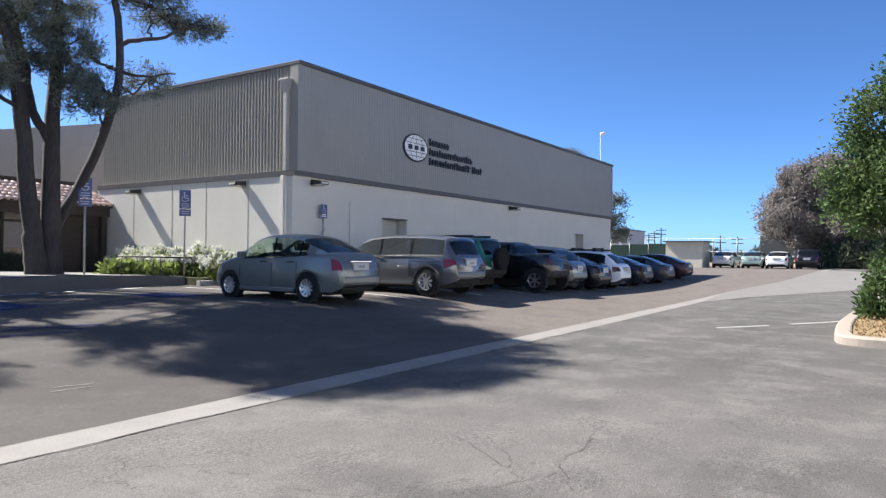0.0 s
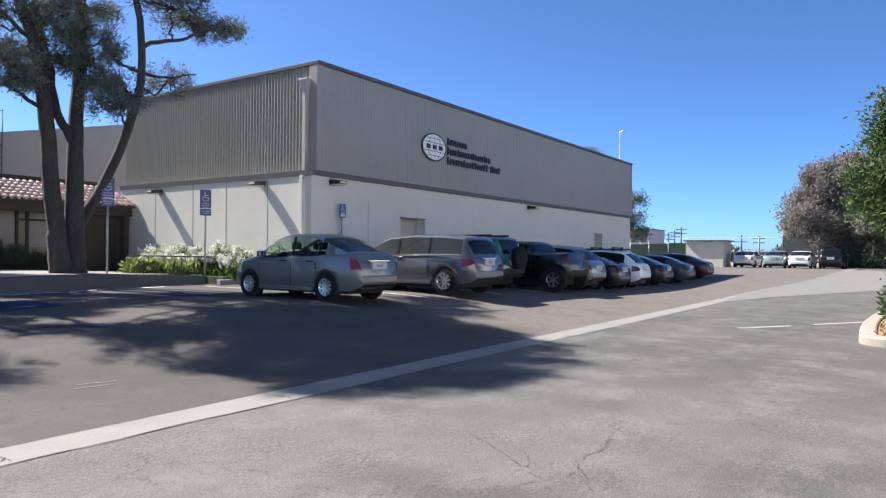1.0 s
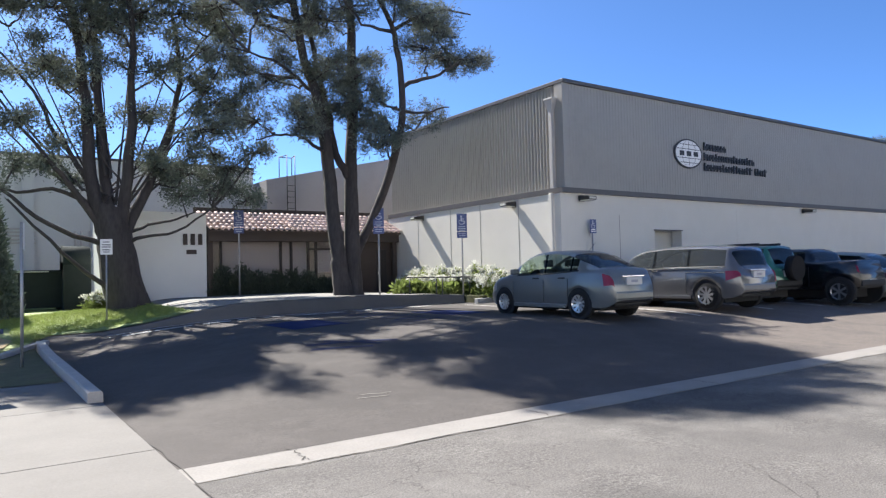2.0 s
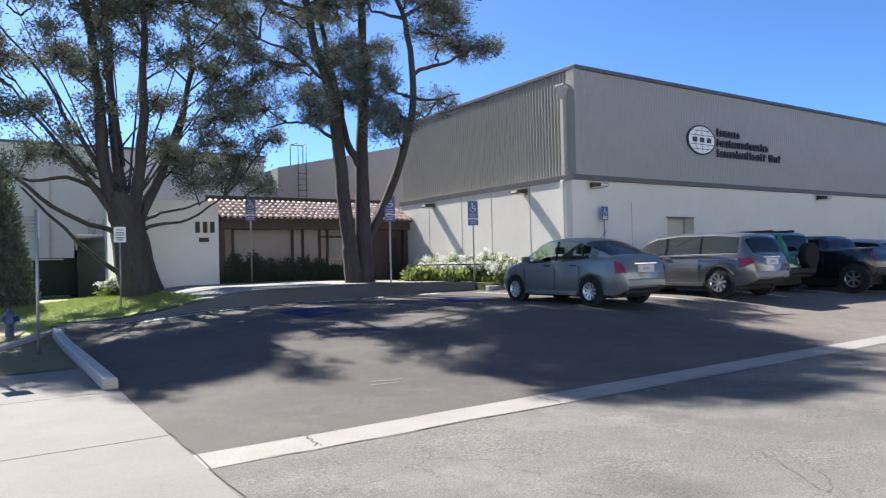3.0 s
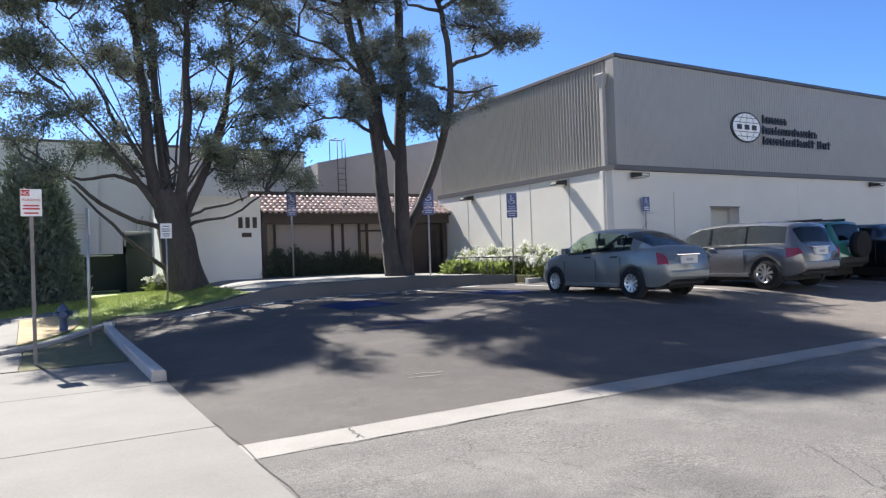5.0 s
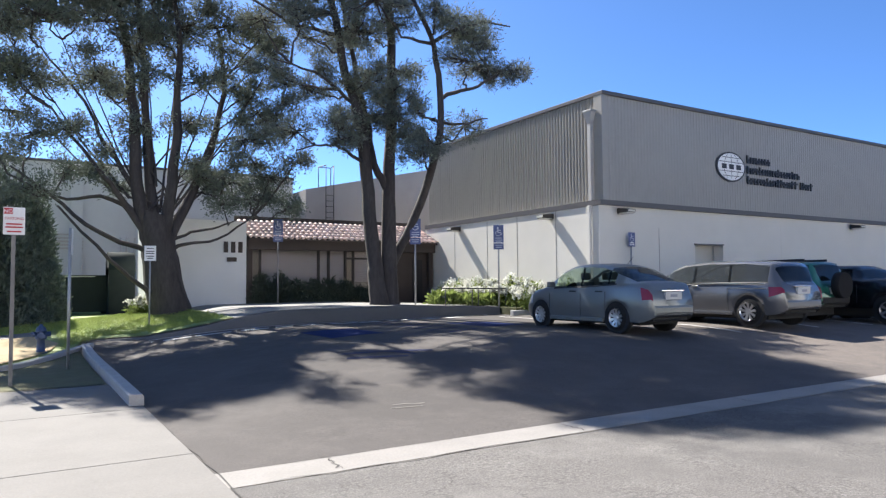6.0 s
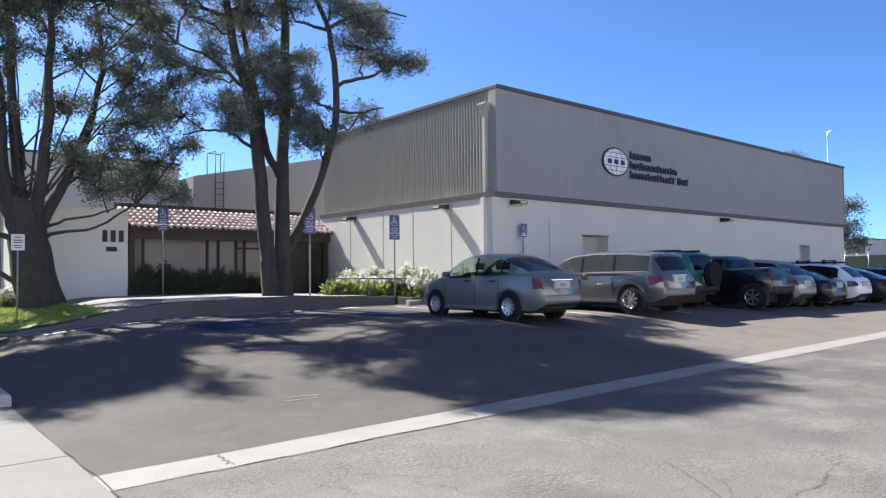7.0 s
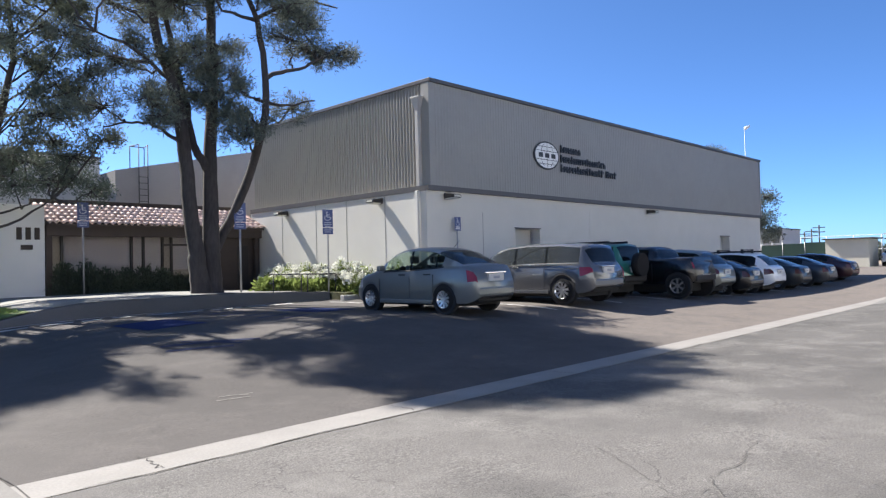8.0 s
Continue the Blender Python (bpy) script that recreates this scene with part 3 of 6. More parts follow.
VAN = dict(len=4.9, wid=2.0, tyre=0.345, rear=-1.565, front=1.435, sill=0.27, lean=0.15, height=1.63,
           deck=[(-2.45, 1.0), (-2.4, 1.06), (-1.0, 1.06), (1.2, 1.02), (1.7, 1.0), (2.1, 0.9), (2.35, 0.75), (2.45, 0.62)],
           roof=[(-2.42, 1.06), (-2.26, 1.4), (-2.1, 1.55), (-1.4, 1.615), (-0.3, 1.63), (0.4, 1.58), (0.8, 1.46), (1.7, 1.0)],
           panes=[(-2.05, -1.05), (-0.98, 0.02), (0.1, 1.15)], windscreen=(0.5, 1.7), backlight=(-2.42, -2.18), lamp_rows=(4,), lamp_len=0.34, belt=0.06, glass_row=8,
           spokes=9, bumper=0.55, plate=0.86, mirror=1.2, handles=(-0.02, 0.35), hz=0.98, seams=(0.1, 1.3, -1.0), handle_mat=M_CHROME, strips=((1.045, -2.05, 1.45), (0.93, -2.1, -1.0)))
SUV = dict(len=4.5, wid=1.85, tyre=0.37, rear=-1.2, front=1.35, sill=0.36, lean=0.10, height=1.68,
           deck=[(-2.25, 1.04), (-2.2, 1.1), (1.0, 1.08), (2.0, 1.06), (2.2, 0.9), (2.25, 0.7)],
           roof=[(-2.22, 1.1), (-2.1, 1.5), (-1.95, 1.64), (-1.0, 1.68), (0.2, 1.67), (0.5, 1.6), (1.05, 1.1)],
           panes=[(-1.95, -1.1), (-1.0, -0.2), (-0.1, 0.75)], windscreen=(0.25, 1.05), backlight=(-2.22, -2.02), lamp_rows=(3, 4), lamp_len=0.1,
           spokes=5, bumper=0.6, plate=0.85, mirror=0.75, handles=(-0.85, 0.0), hz=1.0, seams=(-0.15, -1.05), bumper_mat=M_BLACKP, spare=(0.36, 1.0), rails=(-1.7, 0.2), rail_mat=M_BLACKP)
PICKUP = dict(len=5.2, wid=2.0, tyre=0.365, rear=-2.05, front=1.65, sill=0.42, lean=0.12, height=1.68,
              deck=[(-2.6, 1.18), (-2.55, 1.25), (-1.2, 1.25), (-1.0, 1.24), (1.2, 1.2), (2.1, 1.13), (2.48, 1.0), (2.6, 0.84)],
              roof=[(-1.35, 1.25), (-1.2, 1.53), (-1.0, 1.64), (0.3, 1.68), (0.7, 1.62), (1.4, 1.2)],
              panes=[(-1.05, -0.2), (-0.1, 0.9)], windscreen=(0.5, 1.4), backlight=(-1.35, -1.1), lamp_rows=(4,), lamp_len=0.06,
              spokes=6, bumper=0.62, plate=0.62, mirror=0.9, handles=(-0.85, 0.05), hz=1.02, seams=(-0.15, 1.0, -1.2), rim_mat=M_DARKRIM, bumper_mat=M_BLACKP)
CROSS = dict(lamp_mat=M_SMOKE, len=4.6, wid=1.84, tyre=0.345, rear=-1.32, front=1.36, sill=0.3, lean=0.15, height=1.66,
             deck=[(-2.3, 0.98), (-2.24, 1.06), (-1.5, 1.10), (1.0, 1.03), (1.4, 1.02), (1.95, 0.92), (2.2, 0.78), (2.3, 0.62)],
             roof=[(-2.1, 1.08), (-1.75, 1.42), (-1.45, 1.58), (-0.6, 1.66), (0.1, 1.65), (0.5, 1.55), (1.35, 1.03)],
             panes=[(-1.6, -0.95), (-0.86, -0.08), (0.02, 0.98)], windscreen=(0.3, 1.35), backlight=(-2.1, -1.6), lamp_rows=(4,), lamp_len=0.3,
             spokes=5, bumper=0.58, plate=0.82, mirror=0.92, handles=(-0.7, 0.15), hz=0.96, seams=(-0.02, 1.06, -0.9))
SALOON = dict(SEDAN, lamp_mat=M_SMOKE, len=4.7, wid=1.82, rear=-1.35, front=1.4, height=1.46, seats=False, antenna=False,
              deck=[(-2.35, 0.88), (-2.28, 0.98), (-1.6, 1.05), (-0.5, 0.98), (1.0, 0.95), (1.8, 0.86), (2.2, 0.72), (2.35, 0.6)],
              roof=[(-1.9, 1.03), (-1.3, 1.28), (-0.8, 1.42), (-0.1, 1.46), (0.3, 1.43), (1.35, 0.95)],
              panes=[(-1.2, -0.85), (-0.76, -0.05), (0.03, 0.95)], windscreen=(0.35, 1.35), backlight=(-1.9, -0.9))

P_SEDAN = shine("grey_paint", (0.165, 0.178, 0.18), 0.3, 0.45, 0.4)
P_VAN = shine("grey_brown_paint", (0.125, 0.128, 0.136), 0.24, 0.4)
P_GREEN = shine("dark_green_paint", (0.02, 0.125, 0.09), 0.3, 0.2)
P_BLACK = shine("black_paint", (0.007, 0.007, 0.009), 0.25, 0.0, 0.3)
P_SILVER = shine("silver_paint", (0.17, 0.185, 0.18), 0.3, 0.4)
P_WHITE = shine("white_car_paint", (0.78, 0.79, 0.80), 0.3, 0.0)
P_NAVY = shine("dark_blue_paint", (0.012, 0.015, 0.021), 0.28, 0.1, 0.3)
P_STEEL = shine("steel_blue_paint", (0.04, 0.045, 0.055), 0.3, 0.3, 0.3)
P_WINE = shine("dark_red_paint", (0.04, 0.013, 0.017), 0.25, 0.2, 0.3)
P_PEARL = shine("pearl_paint", (0.62, 0.60, 0.57), 0.3, 0.0)
P_SAGE = shine("pale_green_paint", (0.30, 0.40, 0.36), 0.3, 0.4)
ROW = "cars parked along the hall"
CAR_PLAN = [
    ("sedan", SEDAN, P_SEDAN, M_GLASS_CLEAR, "grey four-door saloon car parked nose to the hall", 12.2, 12.31),
    ("minivan", VAN, P_VAN, M_GLASS_GREY, "dark grey minivan with alloy wheels and dark windows", 16.45, 12.205),
    ("off_roader", SUV, P_GREEN, M_GLASS_DARK, "dark green off-road car with covered spare wheel", 19.42, 12.85),
    ("pickup_truck", PICKUP, P_BLACK, M_GLASS_DARK, "black pickup truck with a short open bed", 22.05, 12.1),
    ("hatchback", CROSS, P_SILVER, M_GLASS_DARK, "grey-green hatchback parked beside the black pickup", 24.55, 12.1),
    ("car", SALOON, P_BLACK, M_GLASS_DARK, "black saloon car with bright trim", 27.2, 12.1),
    ("crossover", dict(CROSS, bars=(-1.0, 0.0), rails=(-1.4, 0.3), rail_mat=M_BLACKP), P_WHITE, M_GLASS_DARK, "white crossover car with black roof bars", 29.9, 12.1),
    ("car", SALOON, P_NAVY, M_GLASS_DARK, "near-black blue saloon car in the row", 33.2, 12.1),
    ("car", SALOON, P_STEEL, M_GLASS_DARK, "dark steel grey saloon car in the row", 36.8, 12.0),
    ("car", SALOON, P_WINE, M_GLASS_DARK, "dark red saloon car at the row's end", 40.9, 12.0),
]
for nm, spec, paint, glass, lab, x, y in CAR_PLAN:
    tagged(loft_car(nm, spec, paint, glass, lab, pose(x, y, H(x, y))), group=ROW)
FAR_CARS = [
    ("car", SALOON, P_PEARL, "pearl white saloon car parked at the far fence", 66, 12.45),
    ("car", SALOON, P_SAGE, "pale green saloon car parked at the far fence", 66, 10.05),
    ("car", SALOON, P_WHITE, "white saloon car parked at the far fence", 66, 8.1),
    ("sport_utility", SUV, P_BLACK, "black off-road car parked under a large tree", 66, 5.8),
]
for nm, spec, paint, lab, x, y in FAR_CARS:
    tagged(loft_car(nm, dict(spec, spare=(0.01, 1.0)) if spec is SUV else spec, paint, M_GLASS_DARK, lab, pose(x, y, H(x, y), 0, 0, -90)), group="cars at the far fence")


# ---- details of the hall ----
M_LAMPB = material("bronze_lamp", (0.05, 0.045, 0.04), 0.5, 0.4, var=0.1)
M_LENS = material("lamp_lens", (0.6, 0.58, 0.5), 0.25, var=0.1)
M_DOOR = material("cream_door", (0.46, 0.445, 0.4), 0.6, var=0.06, scale=2)
M_GUTTER = material("pale_downpipe", (0.42, 0.40, 0.37), 0.55, var=0.08)
M_GROOVE = material("joint_filler", (0.3, 0.28, 0.25), 0.9, var=0.1)
M_SEAM = material("painted_joint", (0.66, 0.63, 0.56), 0.9, var=0.1)


def upright(name, x, y0, y1, z0, z1, d, mat, parent=hall):
    return at0(part(name, bx(x - d, x, y0, y1, z0, z1, min(0.01, d / 3)), mat, parent))


# roof edge, corner flashing, downpipe
at0(part("roof_edge", bx(XM - 0.16, XE + 0.06, YF - 0.16, YF + 0.02, ROOF - 0.02, ROOF + 0.1, 0.01), M_TRIM, hall))
at0(part("roof_edge", bx(XM - 0.16, XM + 0.02, YF + 0.02, YB, ROOF - 0.02, ROOF + 0.1, 0.01), M_TRIM, hall))
at0(part("corner_flashing", bx(XM - 0.15, XM + 0.1, YF - 0.1, YF + 0.26, TRIM + 0.06, ROOF - 0.02, 0.008), M_METAL, hall))
at0(part("corner_flashing", bx(XE - 0.05, XE + 0.04, YF - 0.11, YF + 0.1, TRIM + 0.06, ROOF - 0.02, 0.008), M_METAL, hall))
at0(part("cladding", bx(XE, XE + 0.05, YF, YB, TRIM + 0.06, ROOF - 0.02), M_METAL, hall))
at0(part("downpipe", bx(XM - 0.29, XM - 0.15, YF + 0.28, YF + 0.43, TRIM + 0.06, ROOF - 0.85, 0.015), M_GUTTER, hall))
bm = bmesh.new()
box(bm, XM - 0.36, XM - 0.13, YF + 0.17, YF + 0.54, ROOF - 0.9, ROOF - 0.52, 0.01)
for v in bm.verts:
    if v.co.z < ROOF - 0.7:
        v.co.y += (YF + 0.355 - v.co.y) * 0.55
        v.co.x += (XM - 0.21 - v.co.x) * 0.4
box(bm, XM - 0.38, XM - 0.12, YF + 0.15, YF + 0.56, ROOF - 0.53, ROOF - 0.47, 0.01)
at0(part("rain_hopper", bm, M_GUTTER, hall))
at0(part("downpipe", bx(XC - 0.13, XC - 0.02, YF + 0.28, YF + 0.42, G0, TRIM - 0.1, 0.015), M_STUCCO, hall))
# cast joints
for y in (24.54, 22.16, 20.24, 18.07):
    at0(part("wall_joint", bx(XC - 0.006, XC + 0.01, y - 0.013, y + 0.013, G0, TRIM - 0.1), M_GROOVE, hall))
for x, m in ((18.5, M_GROOVE), (25.5, M_SEAM)):
    at0(part("wall_joint", bx(x - 0.011, x + 0.011, YF - 0.005, YF + 0.01, G0, TRIM - 0.35 - 0.4 * (x < 20)), m, hall))
# doors set deep in the wall
for x0, x1, zt in DOORS:
    at0(part("door", bx(x0 + 0.06, x1 - 0.06, YF + 0.43, YF + 0.48, G0, zt - 0.06, 0.006), M_DOOR, hall))
    for a, b, c, e in ((x0, x0 + 0.06, G0, zt), (x1 - 0.06, x1, G0, zt), (x0 + 0.06, x1 - 0.06, zt - 0.06, zt)):
        at0(part("door_frame", bx(a, b, YF + 0.4, YF + 0.49, c, e, 0.006), M_DOOR, hall))
    at0(part("drip_edge", bx(x0 - 0.04, x1 + 0.04, YF - 0.03, YF - 0.002, zt - 0.01, zt + 0.03, 0.006), M_TRIM, hall))
    at0(part("door_handle", bx(x0 + 0.12, x0 + 0.24, YF + 0.37, YF + 0.43, G0 + 1.0, G0 + 1.05, 0.01), M_CHROME, hall))


def wall_lamp(x, y, z, rz):
    r = tagged(empty("wall_lamp", x, y, z, rz), "dark bronze wall-mounted floodlight on the hall", "wall lamp", "wall lamps")
    part("back_plate", bx(-0.12, 0.12, -0.05, 0.0, -0.05, 0.16, 0.01), M_LAMPB, r)
    bm = bx(-0.2, 0.2, -0.5, -0.05, -0.02, 0.15, 0.03)
    for v in bm.verts:
        if v.co.y < -0.3 and v.co.z > 0.05:
            v.co.z -= 0.05
    part("front_lens", bx(-0.15, 0.15, -0.512, -0.5, 0.0, 0.07, 0.004), M_LENS, r)
    part("housing", bm, M_LAMPB, r)
    part("lens", bx(-0.17, 0.17, -0.46, -0.1, -0.05, -0.018, 0.01), M_LENS, r)
    return r


for p in ((16.67, YF, 3.86, 0), (30.66, YF, 3.86, 0), (XC, 24.2, 3.82, -90), (XC, 18.3, 3.84, -90)):
    wall_lamp(*p)

# round emblem and lettering, as plain shapes
M_SIGNW = material("sign_white", (0.8, 0.79, 0.76), 0.5, var=0.04)
M_SIGNK = material("sign_black", (0.018, 0.018, 0.02), 0.5, var=0.1)


def disc(r, y0, y1, n=40, sx=1.0):
    bm = bmesh.new()
    rod(bm, (0, y0, 0), (0, y1, 0), r, n=n)
    for v in bm.verts:
        v.co.x *= sx
    return bm


em = tagged(empty("emblem", 22.33, YF - 0.09, 5.83), "round white globe emblem with a dark rim on the cladding", "sign")
part("rim", disc(0.56, -0.03, 0.0, sx=1.5), M_SIGNK, em)
part("face", disc(0.50, -0.045, -0.03, sx=1.52), M_SIGNW, em)
for k in range(5):
    z = -0.34 + 0.17 * k
    if abs(z) > 0.1:
        w = 1.46 * math.sqrt(0.25 - z * z)
        part("globe_line", bx(-w, w, -0.052, -0.045, z - 0.01, z + 0.01), M_SIGNK, em)
for sgn in (-1, 0, 1):
    for zz in (-1, 1):
        bm = bmesh.new()
        for k in range(5):
            z0, z1 = 0.12 + 0.065 * k, 0.12 + 0.065 * (k + 1)
            x0, x1 = (sgn * 0.42 * math.sqrt(max(0, 1 - (z / 0.5) ** 2)) for z in (z0, z1))
            vs = [bm.verts.new((x, -0.053, zz * z)) for x, z in ((x0 - 0.012, z0), (x0 + 0.012, z0), (x1 + 0.012, z1), (x1 - 0.012, z1))]
            bm.faces.new(vs)
        bmesh.ops.solidify(bm, geom=bm.faces[:], thickness=0.006)
        part("globe_line", bm, M_SIGNK, em)
for x in (-0.42, 0.0, 0.42):
    bm = bmesh.new()
    box(bm, x - 0.13, x + 0.13, -0.06, -0.046, -0.09, 0.09)
    part("letter_bar", bm, M_SIGNK, em)
for z, words in ((6.18, [(23.3, 24.72)]), (5.78, [(23.3, 26.65)]), (5.39, [(23.3, 26.55), (26.75, 27.7)])):
    ln = tagged(empty("sign_line", words[0][0], YF - 0.09, z), "raised black lettering on the cladding, drawn as bars", "sign", "lettering lines")
    for a, b in words:
        x = a
        while x < b - 0.1:
            w = random.uniform(0.1, 0.17)
            tall = 0.17 if x == a or random.random() < 0.25 else 0.11
            bm = bmesh.new()
            x0 = x - words[0][0]
            kind = random.random()
            box(bm, x0, x0 + w * 0.42, -0.05, 0.0, -0.13, tall)
            box(bm, x0 + w * 0.42, x0 + w, -0.05, 0.0, 0.04 if kind < 0.6 else -0.13, 0.11 if kind < 0.6 else -0.06)
            if kind > 0.3:
                box(bm, x0 + w * 0.72, x0 + w, -0.05, 0.0, -0.059, 0.039)
            part("letter_bar", bm, M_SIGNK, ln)
            x += w + 0.045

# ---- entrance with tiled roof, wing wall, rear hall ----
M_BROWN = material("dark_brown_wood", (0.055, 0.04, 0.032), 0.7, var=0.2, scale=3, stretch=(0.3, 1, 1))
M_BRONZE = material("bronze_frame", (0.035, 0.03, 0.027), 0.45, 0.3, var=0.1)
M_WING = material("white_stucco", (0.74, 0.73, 0.70), 0.9, var=0.05, scale=1.0, fine=60, bump=0.25, stain=0.3, tint=(0.66, 0.65, 0.62))
M_BACK = material("tan_wall", (0.37, 0.345, 0.325), 0.9, var=0.06, scale=0.6, fine=20, stain=0.6, tint=(0.28, 0.25, 0.235))
M_BACKW = material("pale_wall", (0.52, 0.52, 0.515), 0.9, var=0.06, scale=0.6, fine=20, stain=0.5, tint=(0.43, 0.43, 0.435))
M_TILE = material("clay_tile", (0.86, 0.62, 0.52), 0.5, var=0.2, scale=3, fine=30, rand=0.25, stain=0.5, tint=(0.86, 0.76, 0.7))
EX0, EX1, EY = 7.4, 15.75, 26.4
GE = 0.6
lobby = tagged(empty("entrance_lobby", 11.5, EY, GE), "low entrance block with clay tile roof and dark glazing", "building")


def atl(ob):
    ob.matrix_parent_inverse = Matrix.Translation((-11.5, -EY, -GE))
    return ob


YG = EY + 0.55
pane_glass = tinted("entrance_glass", (0.03, 0.032, 0.033), 0.86, (0.92, 0.9, 0.89))
bars = [7.4, 8.1, 10.55, 11.0, 11.75, 12.1, 13.2, 14.3]
zs, zh = GE + 0.05, GE + 2.5
atl(part("header", bx(EX0, EX1, EY - 0.25, EY + 0.05, GE + 2.36, GE + 2.76, 0.02), M_BROWN, lobby))
atl(part("soffit", bx(EX0, EX1, EY + 0.05, YG + 0.2, GE + 2.5, GE + 2.6), M_BROWN, lobby))
atl(part("sill", bx(EX0, 14.3, YG - 0.05, YG + 0.1, GE - 0.1, zs), M_BROWN, lobby))
for a, b in zip(bars, bars[1:]):
    o = atl(part("window", bx(a + 0.04, b - 0.04, YG, YG + 0.012, zs, zh), pane_glass, lobby))
    o.visible_shadow = False
M_BLIND = material("pale_blind", (0.85, 0.81, 0.78), 0.9, var=0.05, scale=2, stretch=(1, 1, 20))
for a, b, z in ((8.1, 10.55, 1.0), (10.55, 11.0, 0.9), (11.0, 11.75, 0.9), (12.15, 13.2, 1.1), (13.2, 14.3, 1.2)):
    atl(part("blind", bx(a + 0.06, b - 0.06, YG + 0.07, YG + 0.085, GE + z, zh - 0.1), M_BLIND, lobby))
for x in bars:
    atl(part("mullion", bx(x - 0.04, x + 0.04, YG - 0.05, YG + 0.06, zs, zh, 0.008), M_BRONZE, lobby))
atl(part("transom", bx(11.75, 13.2, YG - 0.045, YG + 0.05, GE + 2.05, GE + 2.13, 0.008), M_BRONZE, lobby))
atl(part("wall", bx(14.0, EX1 - 0.04, EY + 0.12, EY + 0.3, GE - 0.1, zh), M_BROWN, lobby))
atl(part("door", bx(14.75, 15.25, EY + 0.09, EY + 0.119, GE, GE + 2.05, 0.008), M_BRONZE, lobby))
atl(part("door_handle", bx(14.8, 14.88, EY + 0.03, EY + 0.09, GE + 0.95, GE + 1.05, 0.01), M_CHROME, lobby))
for x in (EX0 + 0.1, 15.55):
    atl(part("post", bx(x - 0.1, x + 0.1, EY - 0.15, EY + 0.05, GE - 0.1, GE + 2.36, 0.01), M_BROWN, lobby))
# room behind the glass
M_ROOM = material("lobby_paint", (0.5, 0.48, 0.45), 0.9, var=0.05)
atl(part("rear_wall", bx(EX0, EX1, EY + 5.0, EY + 5.2, GE, GE + 2.8), M_ROOM, lobby))
atl(part("room_floor", bx(EX0, EX1, YG + 0.1, EY + 5.0, GE - 0.1, GE), M_ROOM, lobby))
atl(part("flat_roof", bx(EX0, EX1, EY + 1.7, EY + 5.2, GE + 2.8, GE + 3.5), M_BROWN, lobby))
# roof: sloping deck with barrel tiles
zr0, zr1, dr = GE + 2.76, GE + 3.62, 2.1
atl(part("roof_deck", plate([(EX0, EY - 0.45, zr0), (EX1, EY - 0.45, zr0), (EX1, EY - 0.45 + dr, zr1), (EX0, EY - 0.45 + dr, zr1)], -0.07), M_BROWN, lobby))
atl(part("ridge_cap", bx(EX0 - 0.02, EX1, EY - 0.45 + dr, EY - 0.45 + dr + 0.12, zr1 - 0.1, zr1 + 0.2, 0.02), M_BROWN, lobby))
tile = bmesh.new()
tl, tr = 0.42, 0.11
for side in (0, 1):
    for k in range(7):
        a = math.pi * k / 6
        for yy, rr, lift in ((0.0, tr, 0.025), (tl, tr * 0.86, 0.0)):
            q = rr - (0.018 if side else 0)
            tile.verts.new((q * math.cos(a), yy, q * math.sin(a) * 0.8 + lift))
tile.verts.ensure_lookup_table()
tv = tile.verts
for side in (0, 1):
    o = side * 14
    for k in range(6):
        q = (tv[o + 2 * k], tv[o + 2 * k + 1], tv[o + 2 * k + 3], tv[o + 2 * k + 2])
        tile.faces.new(q if not side else q[::-1]).smooth = True
for k in range(6):
    tile.faces.new((tv[2 * k], tv[2 * k + 2], tv[14 + 2 * k + 2], tv[14 + 2 * k]))
me_tile = bpy.data.meshes.new("roof_tile")
bmesh.ops.recalc_face_normals(tile, faces=tile.faces)
tile.to_mesh(me_tile)
tile.free()
me_tile.materials.append(M_TILE)
slope = math.atan2(zr1 - zr0, dr)
ncol = int((EX1 - EX0) / 0.228)
for r in range(6):
    for c in range(ncol):
        o = new("roof_tile", me_tile)
        u = r * 0.365 - 0.06
        x = EX0 + 0.12 + c * (EX1 - EX0 - 0.2) / (ncol - 1)
        o.parent = lobby
        o.matrix_basis = Matrix.Translation((x - 11.5 + random.uniform(-.008, .008), -0.45 + u * math.cos(slope), zr0 - GE + u * math.sin(slope) + 0.01)) @ Matrix.Rotation(slope + random.uniform(-.02, .02), 4, "X")

wing = tagged(empty("wing_wall", 5.4, EY, 0.4), "white stucco wing wall beside the entrance", "building")


def atw(ob):
    ob.matrix_parent_inverse = Matrix.Translation((-5.4, -EY, -0.4))
    return ob


atw(part("wall", plate([(4.0, EY - 0.2, 0.2), (7.35, EY - 0.2, 0.2), (7.35, EY - 0.2, 4.0), (4.0, EY - 0.2, 4.05)], 3.4, 1), M_WING, wing))
for x in (6.5, 6.77, 7.04):
    bm = bmesh.new()
    box(bm, x, x + 0.15, EY - 0.25, EY - 0.2, 2.82, 3.23)
    atw(part("letter_bar", bm, M_BROWN, wing))
atw(part("number_bar", bx(6.62, 6.98, EY - 0.23, EY - 0.2, 2.48, 2.64), M_BROWN, wing))
rear = tagged(empty("rear_hall", 6.0, 36.0, 0.5), "tall pale industrial hall behind the entrance", "building")


def atr(ob):
    ob.matrix_parent_inverse = Matrix.Translation((-6.0, -36.0, -0.5))
    return ob


